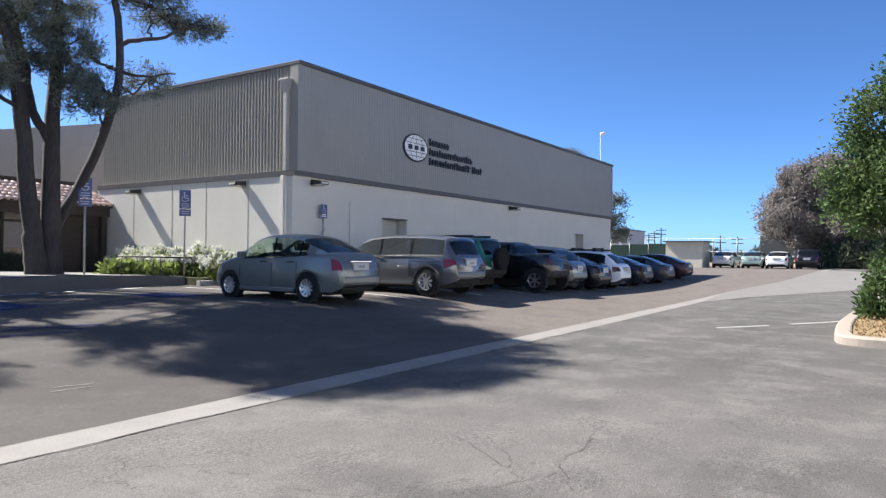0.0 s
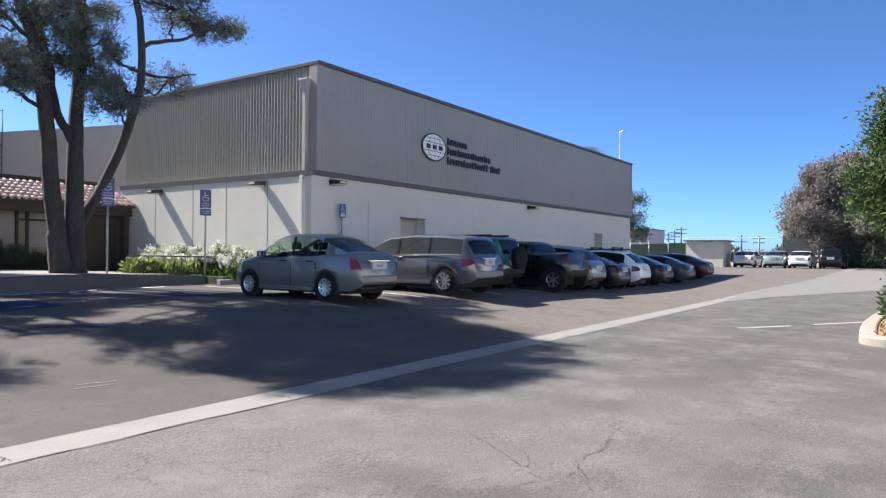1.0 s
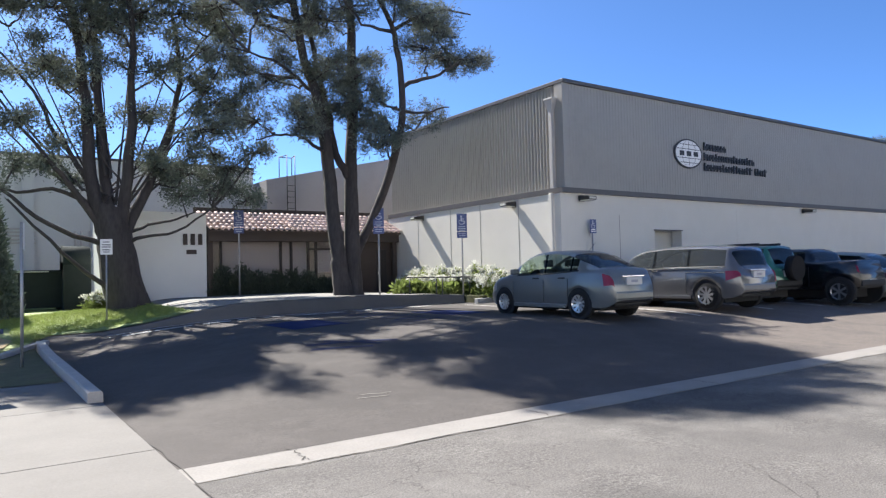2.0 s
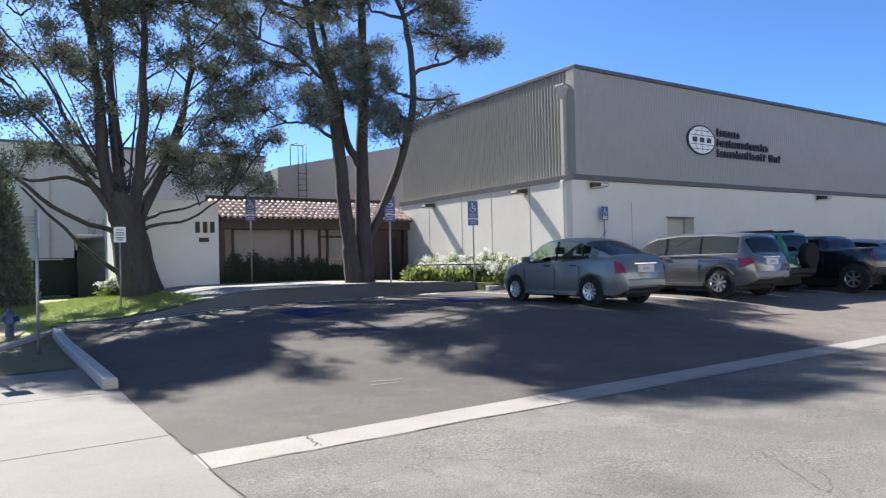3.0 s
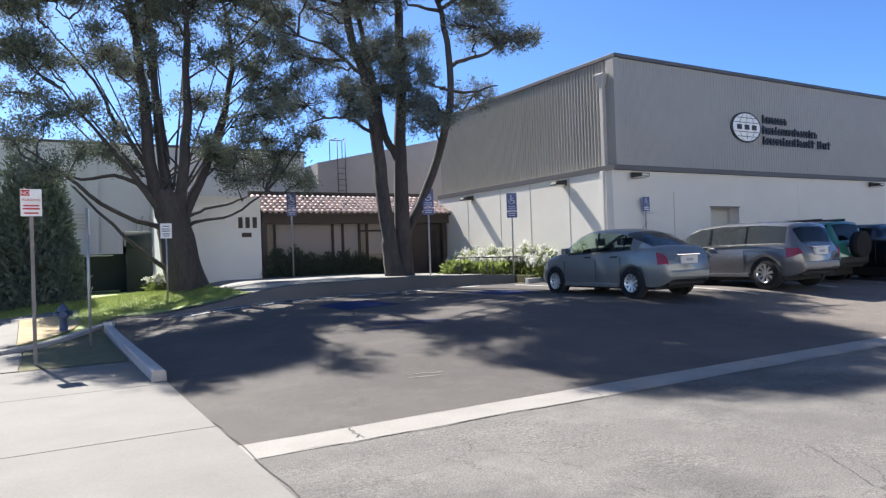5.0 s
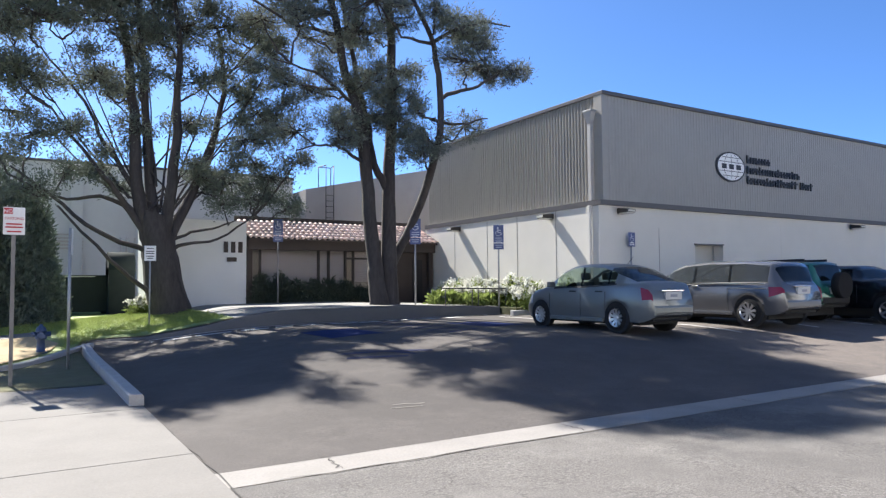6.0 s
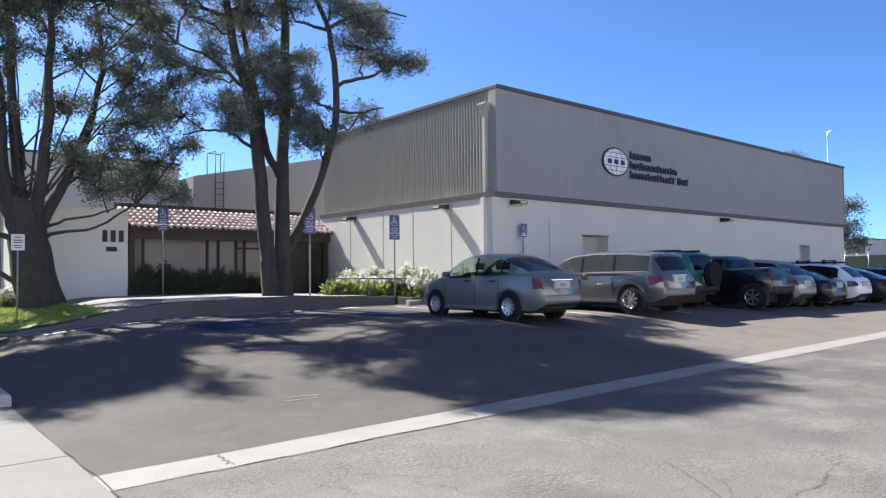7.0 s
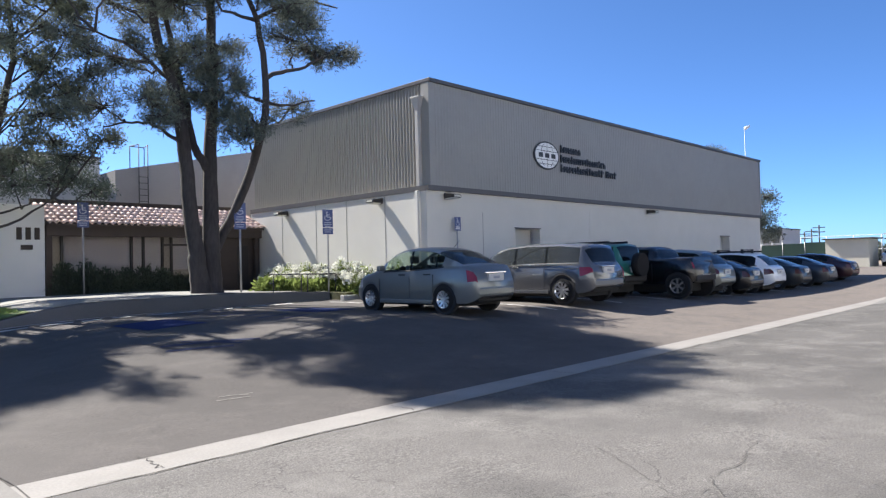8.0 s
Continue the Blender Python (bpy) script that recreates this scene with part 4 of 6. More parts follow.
atr(part("wall", bx(-14.0, 12.6, 36.0, 60, 0.3, 7.3), M_BACKW, rear))
atr(part("roof_edge", bx(-14.05, 12.65, 35.93, 36.1, 7.3, 7.42, 0.01), M_TRIM, rear))
atr(part("wall", plate([(12.6, 34.0, 0.3), (22, 34.0, 0.3), (22, 34.0, 8.6), (12.6, 34.0, 6.55)], 14, 1), M_BACK, rear))
for x in (-9, -6.2, -3.4, -0.6, 2.2, 5.0):
    atr(part("pilaster", bx(x - 0.25, x + 0.25, 35.8, 35.998, 0.3, 7.1, 0.02), M_BACKW, rear))
# roof ladder with a guarded top
lad = tagged(empty("roof_ladder", 13.9, 33.9, 4.0), "dark steel roof access ladder on the rear hall", "ladder")
for x in (-0.22, 0.22):
    part("rail", rodm((x, 0, -1.5), (x, 0, 3.9), 0.024, n=6), M_LAMPB, lad)
    part("guard_post", rodm((x * 1.6, 0.75, 2.6), (x * 1.6, 0.75, 3.9), 0.024, n=6), M_LAMPB, lad)
    part("hand_loop", rodm((x, 0.0, 3.88), (x * 1.6, 0.75, 3.88), 0.026, n=6), M_LAMPB, lad)
for k in range(13):
    part("rung", rodm((-0.22, 0, -1.3 + 0.3 * k), (0.22, 0, -1.3 + 0.3 * k), 0.014, n=6), M_LAMPB, lad)
part("guard_rail", rodm((-0.35, 0.75, 3.88), (0.35, 0.75, 3.88), 0.024, n=6), M_LAMPB, lad)


# ---- trees ----
rng = np.random.default_rng(7)


def tube(vs, fs, pts, r0, r1, n=8):
    """Adds a tapered, bent tube through pts to vertex and face lists."""
    pts = [Vector(p) for p in pts]
    base = len(vs)
    side = None
    for i, p in enumerate(pts):
        d = (pts[min(i + 1, len(pts) - 1)] - pts[max(i - 1, 0)]).normalized()
        side = d.orthogonal().normalized() if side is None else (side - d * side.dot(d)).normalized()
        up = d.cross(side)
        r = r0 + (r1 - r0) * (i / (len(pts) - 1)) ** 0.8
        for k in range(n):
            a = 2 * math.pi * k / n
            w = r * (1 + 0.1 * math.sin(3 * a + 0.3 * i))
            vs.append(tuple(p + side * (w * math.cos(a)) + up * (w * math.sin(a))))
    for i in range(len(pts) - 1):
        for k in range(n):
            a, b = base + i * n + k, base + i * n + (k + 1) % n
            fs.append((a, b, b + n, a + n))


def bend(pts, steps=4, wob=0.02):
    """Rounds a polyline and roughens it a little."""
    pts = [np.array(p, float) for p in pts]
    out = []
    for i in range(len(pts) - 1):
        p0, p1, p2, p3 = pts[max(i - 1, 0)], pts[i], pts[i + 1], pts[min(i + 2, len(pts) - 1)]
        for k in range(steps):
            t = k / steps
            out.append(0.5 * (2 * p1 + (p2 - p0) * t + (2 * p0 - 5 * p1 + 4 * p2 - p3) * t * t + (3 * p1 - p0 - 3 * p2 + p3) * t ** 3))
    out.append(pts[-1])
    return [tuple(p + rng.normal(0, wob, 3) * (0.0 if i == 0 else 1.0)) for i, p in enumerate(out)]


def blades(centres, axes, count, length, width, spread, flat=0.0):
    """Narrow leaves round each centre: arrays of vertices and quads."""
    m = len(centres) * count
    c = np.repeat(np.asarray(centres), count, 0) + rng.normal(0, spread, (m, 3))
    d = np.repeat(np.asarray(axes), count, 0) + rng.normal(0, 0.9, (m, 3))
    d[:, 2] *= 1 - flat
    d /= np.linalg.norm(d, axis=1)[:, None] + 1e-9
    s = np.cross(d, rng.normal(0, 1, (m, 3)))
    s /= np.linalg.norm(s, axis=1)[:, None] + 1e-9
    ln = length * rng.uniform(0.6, 1.3, (m, 1))
    wd = width * rng.uniform(0.7, 1.3, (m, 1))
    v = np.stack([c, c + d * ln * 0.5 + s * wd, c + d * ln, c + d * ln * 0.5 - s * wd], 1).reshape(-1, 3)
    return v, np.arange(m * 4).reshape(-1, 4)


def mesh_np(name, v, f, mat, parent):
    me = bpy.data.meshes.new(name)
    me.vertices.add(len(v))
    me.vertices.foreach_set("co", v.astype(np.float32).ravel())
    me.loops.add(f.size)
    me.loops.foreach_set("vertex_index", f.astype(np.int32).ravel())
    me.polygons.add(len(f))
    me.polygons.foreach_set("loop_start", np.arange(0, f.size, 4, dtype=np.int32))
    me.update(calc_edges=True)
    me.materials.append(mat)
    ob = new(name, me)
    ob.parent = parent
    return ob


def big_tree(label, base, stems, clumps, leaf, twigs=26, count=34, group=""):
    """stems: polylines with end radii; clumps: (x, y, z, radius) of foliage, each fed by a limb from the nearest stem."""
    root = tagged(empty("tree", *base), label, "tree", group)
    inv = Matrix.Translation((-base[0], -base[1], -base[2]))
    vs, fs = [], []
    nodes, thick = [], []
    for pts, r0, r1 in stems:
        line = bend(pts)
        tube(vs, fs, line, r0, r1, 10)
        nodes += line
        thick += lin(r0, r1, len(line))
    nodes, thick = np.array(nodes), np.array(thick)
    tv, tf = [], []
    cs, ax = [], []
    for x, y, z, r in clumps:
        c = np.array((x, y, z))
        d = np.linalg.norm((nodes - c) * (1, 1, 0.9), axis=1) + 3.0 * (nodes[:, 2] > z - 0.2 * np.hypot(nodes[:, 0] - x, nodes[:, 1] - y))
        d = d + 5.0 * (d > 2.5) * (thick < 0.05)
        a = nodes[int(np.argmin(d))]
        if np.linalg.norm(c - a) > 0.5:
            mid = (a + c) / 2 + np.array((0, 0, -0.12 * np.linalg.norm(c - a))) + rng.normal(0, 0.12, 3)
            tube(vs, fs, bend([a, mid, c], 4, 0.03), min(0.03 + 0.012 * np.linalg.norm(c - a), 0.08), 0.018, 6)
        # thin branches, each ending in a few tight tufts
        for k in range(int(twigs * r) + 3):
            o = rng.normal(0, 1, 3)
            o /= np.linalg.norm(o)
            e = c + o * r * rng.uniform(0.45, 1.1) * (1.4, 1.4, 0.6)
            s0 = c + (e - c) * rng.uniform(-0.3, 0.2)
            m2 = s0 + (e - s0) * 0.55 + rng.normal(0, 0.07, 3) - (0, 0, 0.06)
            tube(tv, tf, [tuple(s0), tuple(m2), tuple(e)], 0.028, 0.009, 4)
            for q in (1.0, 0.72, 0.45):
                w = m2 * (1 - q) + e * q + rng.normal(0, 0.1, 3) * (2 - q)
                cs.append(w)
                ax.append(o * 0.7 + np.array((0, 0, 0.3)))
    tr = raw("trunk", vs, fs, M_BARK, root, True)
    tw = tagged(raw("branchwork", tv, tf, M_BARK, root, True), kind="stuff")
    v, f = blades(cs, ax, count, leaf["len"], leaf["wid"], leaf["spread"], leaf.get("flat", 0))
    cr = tagged(mesh_np("crown", v, f, leaf["mat"], root), kind="stuff")
    for o in (tr, tw, cr):
        o.matrix_parent_inverse = inv
    return root


def leaf_material(name, rgb, tint, glow=0.25):
    """Leaves that vary from one to the next and let some light through."""
    m = material(name, rgb, 0.8, var=0.25, scale=0.7, fine=5, tint=tint, stain=0.7, spec=0.12)
    N, L = m.node_tree.nodes, m.node_tree.links
    b = N["Principled BSDF"]
    geo = N.new("ShaderNodeNewGeometry")
    mr = N.new("ShaderNodeMapRange")
    mr.inputs[3].default_value, mr.inputs[4].default_value = 0.78, 1.25
    L.new(geo.outputs["Random Per Island"], mr.inputs[0])
    src = b.inputs["Base Color"].links[0].from_socket
    sc = N.new("ShaderNodeVectorMath")
    sc.operation = "SCALE"
    L.new(src, sc.inputs[0])
    L.new(mr.outputs[0], sc.inputs["Scale"])
    L.new(sc.outputs[0], b.inputs["Base Color"])
    tl = N.new("ShaderNodeBsdfTranslucent")
    L.new(sc.outputs[0], tl.inputs[0])
    mx = N.new("ShaderNodeMixShader")
    mx.inputs[0].default_value = glow
    L.new(b.outputs[0], mx.inputs[1])
    L.new(tl.outputs[0], mx.inputs[2])
    L.new(mx.outputs[0], N["Material Output"].inputs[0])
    return m


M_PINE = leaf_material("pine_foliage", (0.14, 0.158, 0.133), (0.19, 0.19, 0.165), 0.28)
M_GUM = leaf_material("olive_foliage", (0.13, 0.15, 0.122), (0.175, 0.178, 0.15), 0.26)
M_GREEN = leaf_material("bright_foliage", (0.075, 0.12, 0.045), (0.14, 0.165, 0.065), 0.22)
M_GREYLEAF = leaf_material("grey_foliage", (0.23, 0.207, 0.19), (0.33, 0.3, 0.28), 0.25)
PINE = dict(len=0.16, wid=0.0125, spread=0.1, mat=M_PINE)
GUM = dict(len=0.14, wid=0.02, spread=0.12, mat=M_GUM)

# tall three-stemmed pine before the entrance, leaning west
PY = 20.5
pk = PY / 24.0


def at_pine(x, z, y=0.0):
    """A place in the pine; its eastern limbs lean forward as they rise."""
    f = 1 - 0.11 * ease((z - 3) / 5) * ease((x - 12.5) / 1.1)
    return (x * pk * f, PY * f + y, 1.6 + (z - 1.6) * pk * f)


pine_stems = [
    ([at_pine(11.98, 0.3), at_pine(11.85, 1.3), at_pine(11.72, 2.2)], 0.4, 0.23),
    ([at_pine(12.4, 0.3), at_pine(12.36, 1.3), at_pine(12.32, 2.4)], 0.38, 0.24),
    ([at_pine(11.95, 0.3), at_pine(11.8, 1.6), at_pine(11.5, 4.4), at_pine(11.2, 7.1), at_pine(10.92, 8.4), at_pine(10.4, 9.8), at_pine(9.7, 12.4, -0.3), at_pine(8.6, 15, -0.8), at_pine(7.9, 18.5, -1)], 0.3, 0.06),
    ([at_pine(12.34, 0.3), at_pine(12.3, 3.9), at_pine(12.36, 6.1), at_pine(12.45, 9.5), at_pine(12.3, 12.5), at_pine(11.3, 15.4, 0.4), at_pine(9.8, 18)], 0.3, 0.06),
    ([at_pine(12.3, 5.3), at_pine(11.8, 6.3, 0.2), at_pine(11.6, 8.3, 0.5), at_pine(11.25, 10.5, 0.8), at_pine(10.9, 12.7, 1), at_pine(10.3, 17, 1.2)], 0.15, 0.05),
    ([at_pine(12.4, 2.4), at_pine(12.88, 3.1), at_pine(13.78, 4.85), at_pine(14.55, 7.2), at_pine(14.7, 9.1), at_pine(14.4, 11.4), at_pine(13.6, 13.0), at_pine(12.2, 15)], 0.19, 0.05),
    ([at_pine(14.62, 9.3), at_pine(15.5, 9.6, -0.3), at_pine(16.45, 10.0, -0.5), at_pine(17.7, 10.9, -0.6)], 0.08, 0.03),
    ([at_pine(14.5, 8.3), at_pine(15.4, 8.2, -0.3), at_pine(16.6, 8.55, -0.5)], 0.06, 0.02),
    ([at_pine(11.28, 6.2), at_pine(10.1, 6.75, -0.2), at_pine(9.3, 6.7, -0.4), at_pine(8.3, 6.4, -0.5)], 0.07, 0.02),
    ([at_pine(10.88, 8.5), at_pine(9.1, 9.4, -0.3), at_pine(7.4, 9.5, -0.6)], 0.07, 0.02),
    ([at_pine(14.3, 11.5), at_pine(16.2, 12.6, -0.4), at_pine(17.8, 12.6, -0.6)], 0.07, 0.02),
]
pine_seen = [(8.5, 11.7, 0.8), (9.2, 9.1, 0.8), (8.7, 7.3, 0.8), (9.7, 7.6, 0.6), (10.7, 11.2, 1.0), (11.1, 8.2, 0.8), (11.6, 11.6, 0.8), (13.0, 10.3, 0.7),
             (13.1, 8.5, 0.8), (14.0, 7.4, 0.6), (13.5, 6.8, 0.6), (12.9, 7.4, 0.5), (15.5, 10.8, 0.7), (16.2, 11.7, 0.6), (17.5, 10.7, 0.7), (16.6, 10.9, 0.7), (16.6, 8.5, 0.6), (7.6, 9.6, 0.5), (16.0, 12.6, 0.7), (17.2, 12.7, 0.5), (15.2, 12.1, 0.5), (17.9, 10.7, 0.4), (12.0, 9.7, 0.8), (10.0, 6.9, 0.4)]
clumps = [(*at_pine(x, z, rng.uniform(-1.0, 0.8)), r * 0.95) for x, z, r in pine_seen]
for k in range(8):
    z = float(rng.uniform(11.0, 12.8))
    clumps.append((*at_pine(float(rng.uniform(7.6, 12.0)), z, float(rng.normal(0, 1.3))), float(rng.uniform(0.6, 1.0))))
# unseen high crown set out for its shade; leans west, lower side thins out
for k in range(118):
    h = float(rng.uniform(10.9, 16.4))
    lo = prof([(9.9, 4.6), (12, 3.8), (14.5, 3.2), (16, 3.5), (17, 4.8)], h)
    hi = prof([(9.9, 11.3), (12, 10.6), (14.5, 9.5), (16, 8.7), (17, 7.8)], h)
    clumps.append((float(rng.uniform(lo, hi)), PY + float(rng.normal(0, 0.5)), h, float(rng.uniform(0.4, 0.75))))
for x0, z0 in ((10.7, 7.4), (10.2, 9.0), (11.0, 9.0), (9.7, 10.4), (12.4, 7.4), (12.5, 9.0), (12.4, 10.6), (11.5, 8.6), (11.2, 10.2), (14.3, 8.0), (14.55, 9.6), (14.3, 10.8), (13.9, 12.2)):
    for sg in (-1, 1):
        if (x0 < 14 or sg < 0 or z0 > 12) and not 9.5 < z0 < 12:
            clumps.append((*at_pine(x0 + sg * float(rng.uniform(0.4, 1.1)), z0 + float(rng.uniform(-0.2, 0.7)), float(rng.normal(0, 0.6))), float(rng.uniform(0.22, 0.42))))
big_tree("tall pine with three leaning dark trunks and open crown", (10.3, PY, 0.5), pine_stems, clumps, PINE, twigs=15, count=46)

# spreading tree on the lawn, many stems from a flared trunk
LY = 24.4
low = lambda x, z, y=0.0: (x, LY + y, z)
lawn_stems = [
    ([low(4.45, 0.2), low(4.35, 0.75), low(4.05, 2.1), low(3.85, 3.3), low(3.8, 4.0)], 0.8, 0.42),
    ([low(3.9, 2.6), low(3.5, 3.5), low(3.25, 4.9), low(3.07, 7.3), low(2.85, 9.5), low(2.5, 11.2), low(1.6, 15)], 0.3, 0.06),
    ([low(3.9, 2.8), low(3.8, 3.8, 0.2), low(3.7, 4.9, 0.3), low(3.54, 7.3, 0.4), low(3.35, 10, 0.3), low(2.6, 15, 0.2)], 0.28, 0.06),
    ([low(4.0, 2.8), low(4.1, 3.5, -0.1), low(4.33, 5.5, -0.3), low(4.39, 7.8, -0.4), low(4.36, 10.2, -0.5), low(3.6, 14.5, -0.6)], 0.27, 0.05),
    ([low(4.1, 2.6), low(4.4, 3.5), low(5.16, 5.2, 0.2), low(5.8, 7.0, 0.3), low(6.08, 8.9, 0.4), low(5.9, 10.9, 0.5)], 0.24, 0.05),
    ([low(3.6, 3.2), low(2.61, 4.64, -0.2), low(1.86, 5.5, -0.4), low(0.73, 7.0, -0.5)], 0.13, 0.03),
    ([low(3.7, 2.6), low(3.31, 2.85), low(2.05, 3.35, -0.3), low(0.78, 4.35, -0.5), low(-0.3, 5.15, -0.6)], 0.12, 0.03),
    ([low(3.85, 1.3), low(3.5, 1.5, -0.3), low(2.39, 2.44, -0.5), low(0.94, 4.0, -0.8)], 0.12, 0.03),
    ([low(3.6, 3.3), low(2.53, 4.45, 0.3), low(1.24, 4.4, 0.5), low(0.03, 4.85, 0.6)], 0.1, 0.025),
    ([low(4.3, 2.8), low(4.7, 2.95, -0.2), low(5.74, 3.17, -0.4), low(6.9, 4.0, -0.6)], 0.08, 0.025),
    ([low(4.3, 3.1), low(5.0, 3.4, 0.1), low(5.9, 3.66, 0.1), low(6.5, 3.9, 0.1)], 0.07, 0.02),
    ([low(3.3, 4.6), low(2.3, 6.2, 0.3), low(1.7, 7.6, 0.5), low(0.4, 9.2, 0.6)], 0.1, 0.025),
]
limb_ends = []
for k in range(11):
    a = radians(36 + 108 * (k + float(rng.uniform(0, 0.9))) / 11)
    r0, r1 = float(rng.uniform(0.6, 1.6)), float(rng.uniform(4.5, 7.5))
    yy = float(rng.normal(0, 0.5))
    lawn_stems.append(([low(3.85 + r0 * math.cos(a), 3.4 + r0 * math.sin(a)), low(3.8 + 0.55 * r1 * math.cos(a), 3.6 + 0.55 * r1 * math.sin(a), yy), low(3.7 + r1 * math.cos(a) * 0.95, 4.0 + r1 * math.sin(a), 1.8 * yy)], 0.05, 0.012))
    limb_ends.append((3.7 + r1 * math.cos(a) * 0.95, 4.0 + r1 * math.sin(a), 0.5))
# straight side branches that climb outwards from the main stems
for pts, r0, r1 in lawn_stems[1:5]:
    for k in range(11):
        i = 1 + int(rng.integers(0, len(pts) - 2))
        f = float(rng.uniform(0, 1))
        p = [pts[i][q] + (pts[i + 1][q] - pts[i][q]) * f for q in range(3)]
        if p[2] > 9.5:
            continue
        a, ln = radians(float(rng.uniform(28, 62))), float(rng.uniform(1.2, 2.7))
        sx = (1 if rng.uniform() < 0.5 + 0.12 * (p[0] - 3.9) else -1) * math.sin(a) * ln
        yy = float(rng.normal(0, 0.5))
        e = [p[0] + sx, p[1] + yy, p[2] + math.cos(a) * ln]
        lawn_stems.append(([tuple(p), (p[0] + sx * 0.5, p[1] + yy * 0.5, p[2] + math.cos(a) * ln * 0.46), tuple(e)], 0.042, 0.012))
        limb_ends.append((e[0], e[2], 0.26))
lawn_seen = [(0.2, 8.2, 0.9), (0.3, 9.8, 0.9), (1.2, 6.5, 0.8), (0.3, 6.4, 0.9), (2.1, 9.8, 0.9), (2.0, 8.3, 0.7), (3.4, 9.8, 0.9), (4.7, 10.3, 0.9), (5.1, 8.5, 0.9), (4.8, 7.1, 0.7),
             (6.9, 10.6, 1.0), (6.5, 6.6, 0.8), (6.3, 5.2, 0.8), (7.8, 4.8, 0.6), (7.4, 6.9, 0.6), (0.3, 4.6, 0.6), (3.3, 6.9, 0.6), (-0.4, 7.2, 0.6), (-0.5, 5.7, 0.6), (5.6, 5.4, 0.6), (7.0, 5.9, 0.6), (8.4, 6.0, 0.6), (8.0, 7.6, 0.7), (8.3, 9.0, 0.7), (1.2, 5.3, 0.5), (3.2, 8.3, 0.6)]
clumps = [(*low(x, z, rng.uniform(-1.2, 1.2)), r * 0.92) for x, z, r in lawn_seen + limb_ends + [(6.8, 4.6, 0.6), (7.5, 5.4, 0.7), (8.0, 4.3, 0.4), (6.0, 4.4, 0.5), (7.2, 7.8, 0.6)]]
for k in range(6):
    z = float(rng.uniform(5.6, 11.0))
    w = 2.0 + 0.4 * (z - 5.6)
    clumps.append((*low(float(rng.uniform(2.8 - w - 1.2, 3.6 + w)), z, float(rng.normal(0, 1.4))), float(rng.uniform(0.6, 1.0))))
# high clumps above the view, placed for the shade they cast
for k in range(110):
    h = float(rng.uniform(10.8, 14.6))
    lo, hi = prof([(10.8, -1.6), (13, -1.0), (14.6, -0.7)], h), prof([(10.8, 3.0), (13, 1.6), (14.6, 0.7)], h)
    clumps.append((float(rng.uniform(lo, hi)), LY + float(rng.normal(0, 0.6)), h, float(rng.uniform(0.4, 0.8))))
# thin high sprays on the eastern side
for k in range(24):
    h = float(rng.uniform(10.8, 13.6))
    clumps.append((float(rng.uniform(2.0, prof([(10.8, 8.0), (12.4, 6.4), (13.6, 3.4)], h))), LY + float(rng.normal(0, 0.7)), h, float(rng.uniform(0.25, 0.5))))
# further high clumps, added to shade verge, kerb and car park
for k in range(26):
    clumps.append((*low(float(rng.uniform(-1.9, 0.7)), float(rng.uniform(10.7, 13.2)), float(rng.normal(0, 0.5))), float(rng.uniform(0.4, 0.65))))
for k in range(6):
    clumps.append((float(rng.uniform(0.4, 1.6)), LY + float(rng.normal(0, 0.6)), float(rng.uniform(13.0, 15.6)), float(rng.uniform(0.35, 0.55))))
clumps += [(0.7, LY - 0.3, 10.9, 0.7), (1.5, LY + 0.3, 10.3, 0.55), (2.5, LY, 11.2, 0.7), (-0.2, LY, 10.6, 0.6), (4.0, LY - 0.4, 11.3, 0.5)]
big_tree("large many-stemmed tree with flared trunk on the lawn", (4.4, LY, 0.3), lawn_stems, clumps, GUM, twigs=18, count=33)

# leafy tree on the kerbed island
KX, KY = 20.5, -1.3
stems = [([(KX, KY, 0.1), (KX, KY + 0.1, 1.5), (KX - 0.2, KY + 0.2, 3.2), (KX, KY, 6.0), (KX + 0.3, KY - 0.4, 8.5)], 0.16, 0.04)]
clumps = [(19.5, 0.2, 5.2, 0.6), (20.0, -0.7, 6.3, 0.6), (20.3, -1.5, 7.6, 0.7), (19.6, 0.1, 4.1, 0.6), (19.2, 0.25, 3.0, 0.6), (20.6, 0.1, 3.2, 0.7), (21.5, 0.6, 2.7, 0.55), (19.8, -0.8, 4.4, 0.8), (19.6, -1.2, 2.9, 0.8),
          (19.4, -0.5, 1.7, 0.5), (20.5, -1.9, 5.5, 1.0), (20.5, -2.5, 4.0, 1.1), (20.8, -2.3, 7.0, 0.9), (21.5, -1.5, 4.8, 0.9), (19.2, 0.0, 1.1, 0.3), (19.1, -0.7, 2.2, 0.5), (19.0, -0.1, 3.4, 0.45), (19.9, -0.2, 5.7, 0.5), (20.2, -1.0, 6.9, 0.5), (19.4, -1.4, 1.2, 0.5), (20.0, -1.8, 2.0, 0.7), (19.4, 0.8, 3.6, 0.45), (19.6, 0.85, 2.9, 0.4), (19.8, 0.6, 4.5, 0.4)]
big_tree("young leafy green tree on the kerbed island", (KX, KY, 0.1), stems, clumps, dict(len=0.15, wid=0.027, spread=0.13, mat=M_GREEN, flat=0.1), twigs=27, count=32)

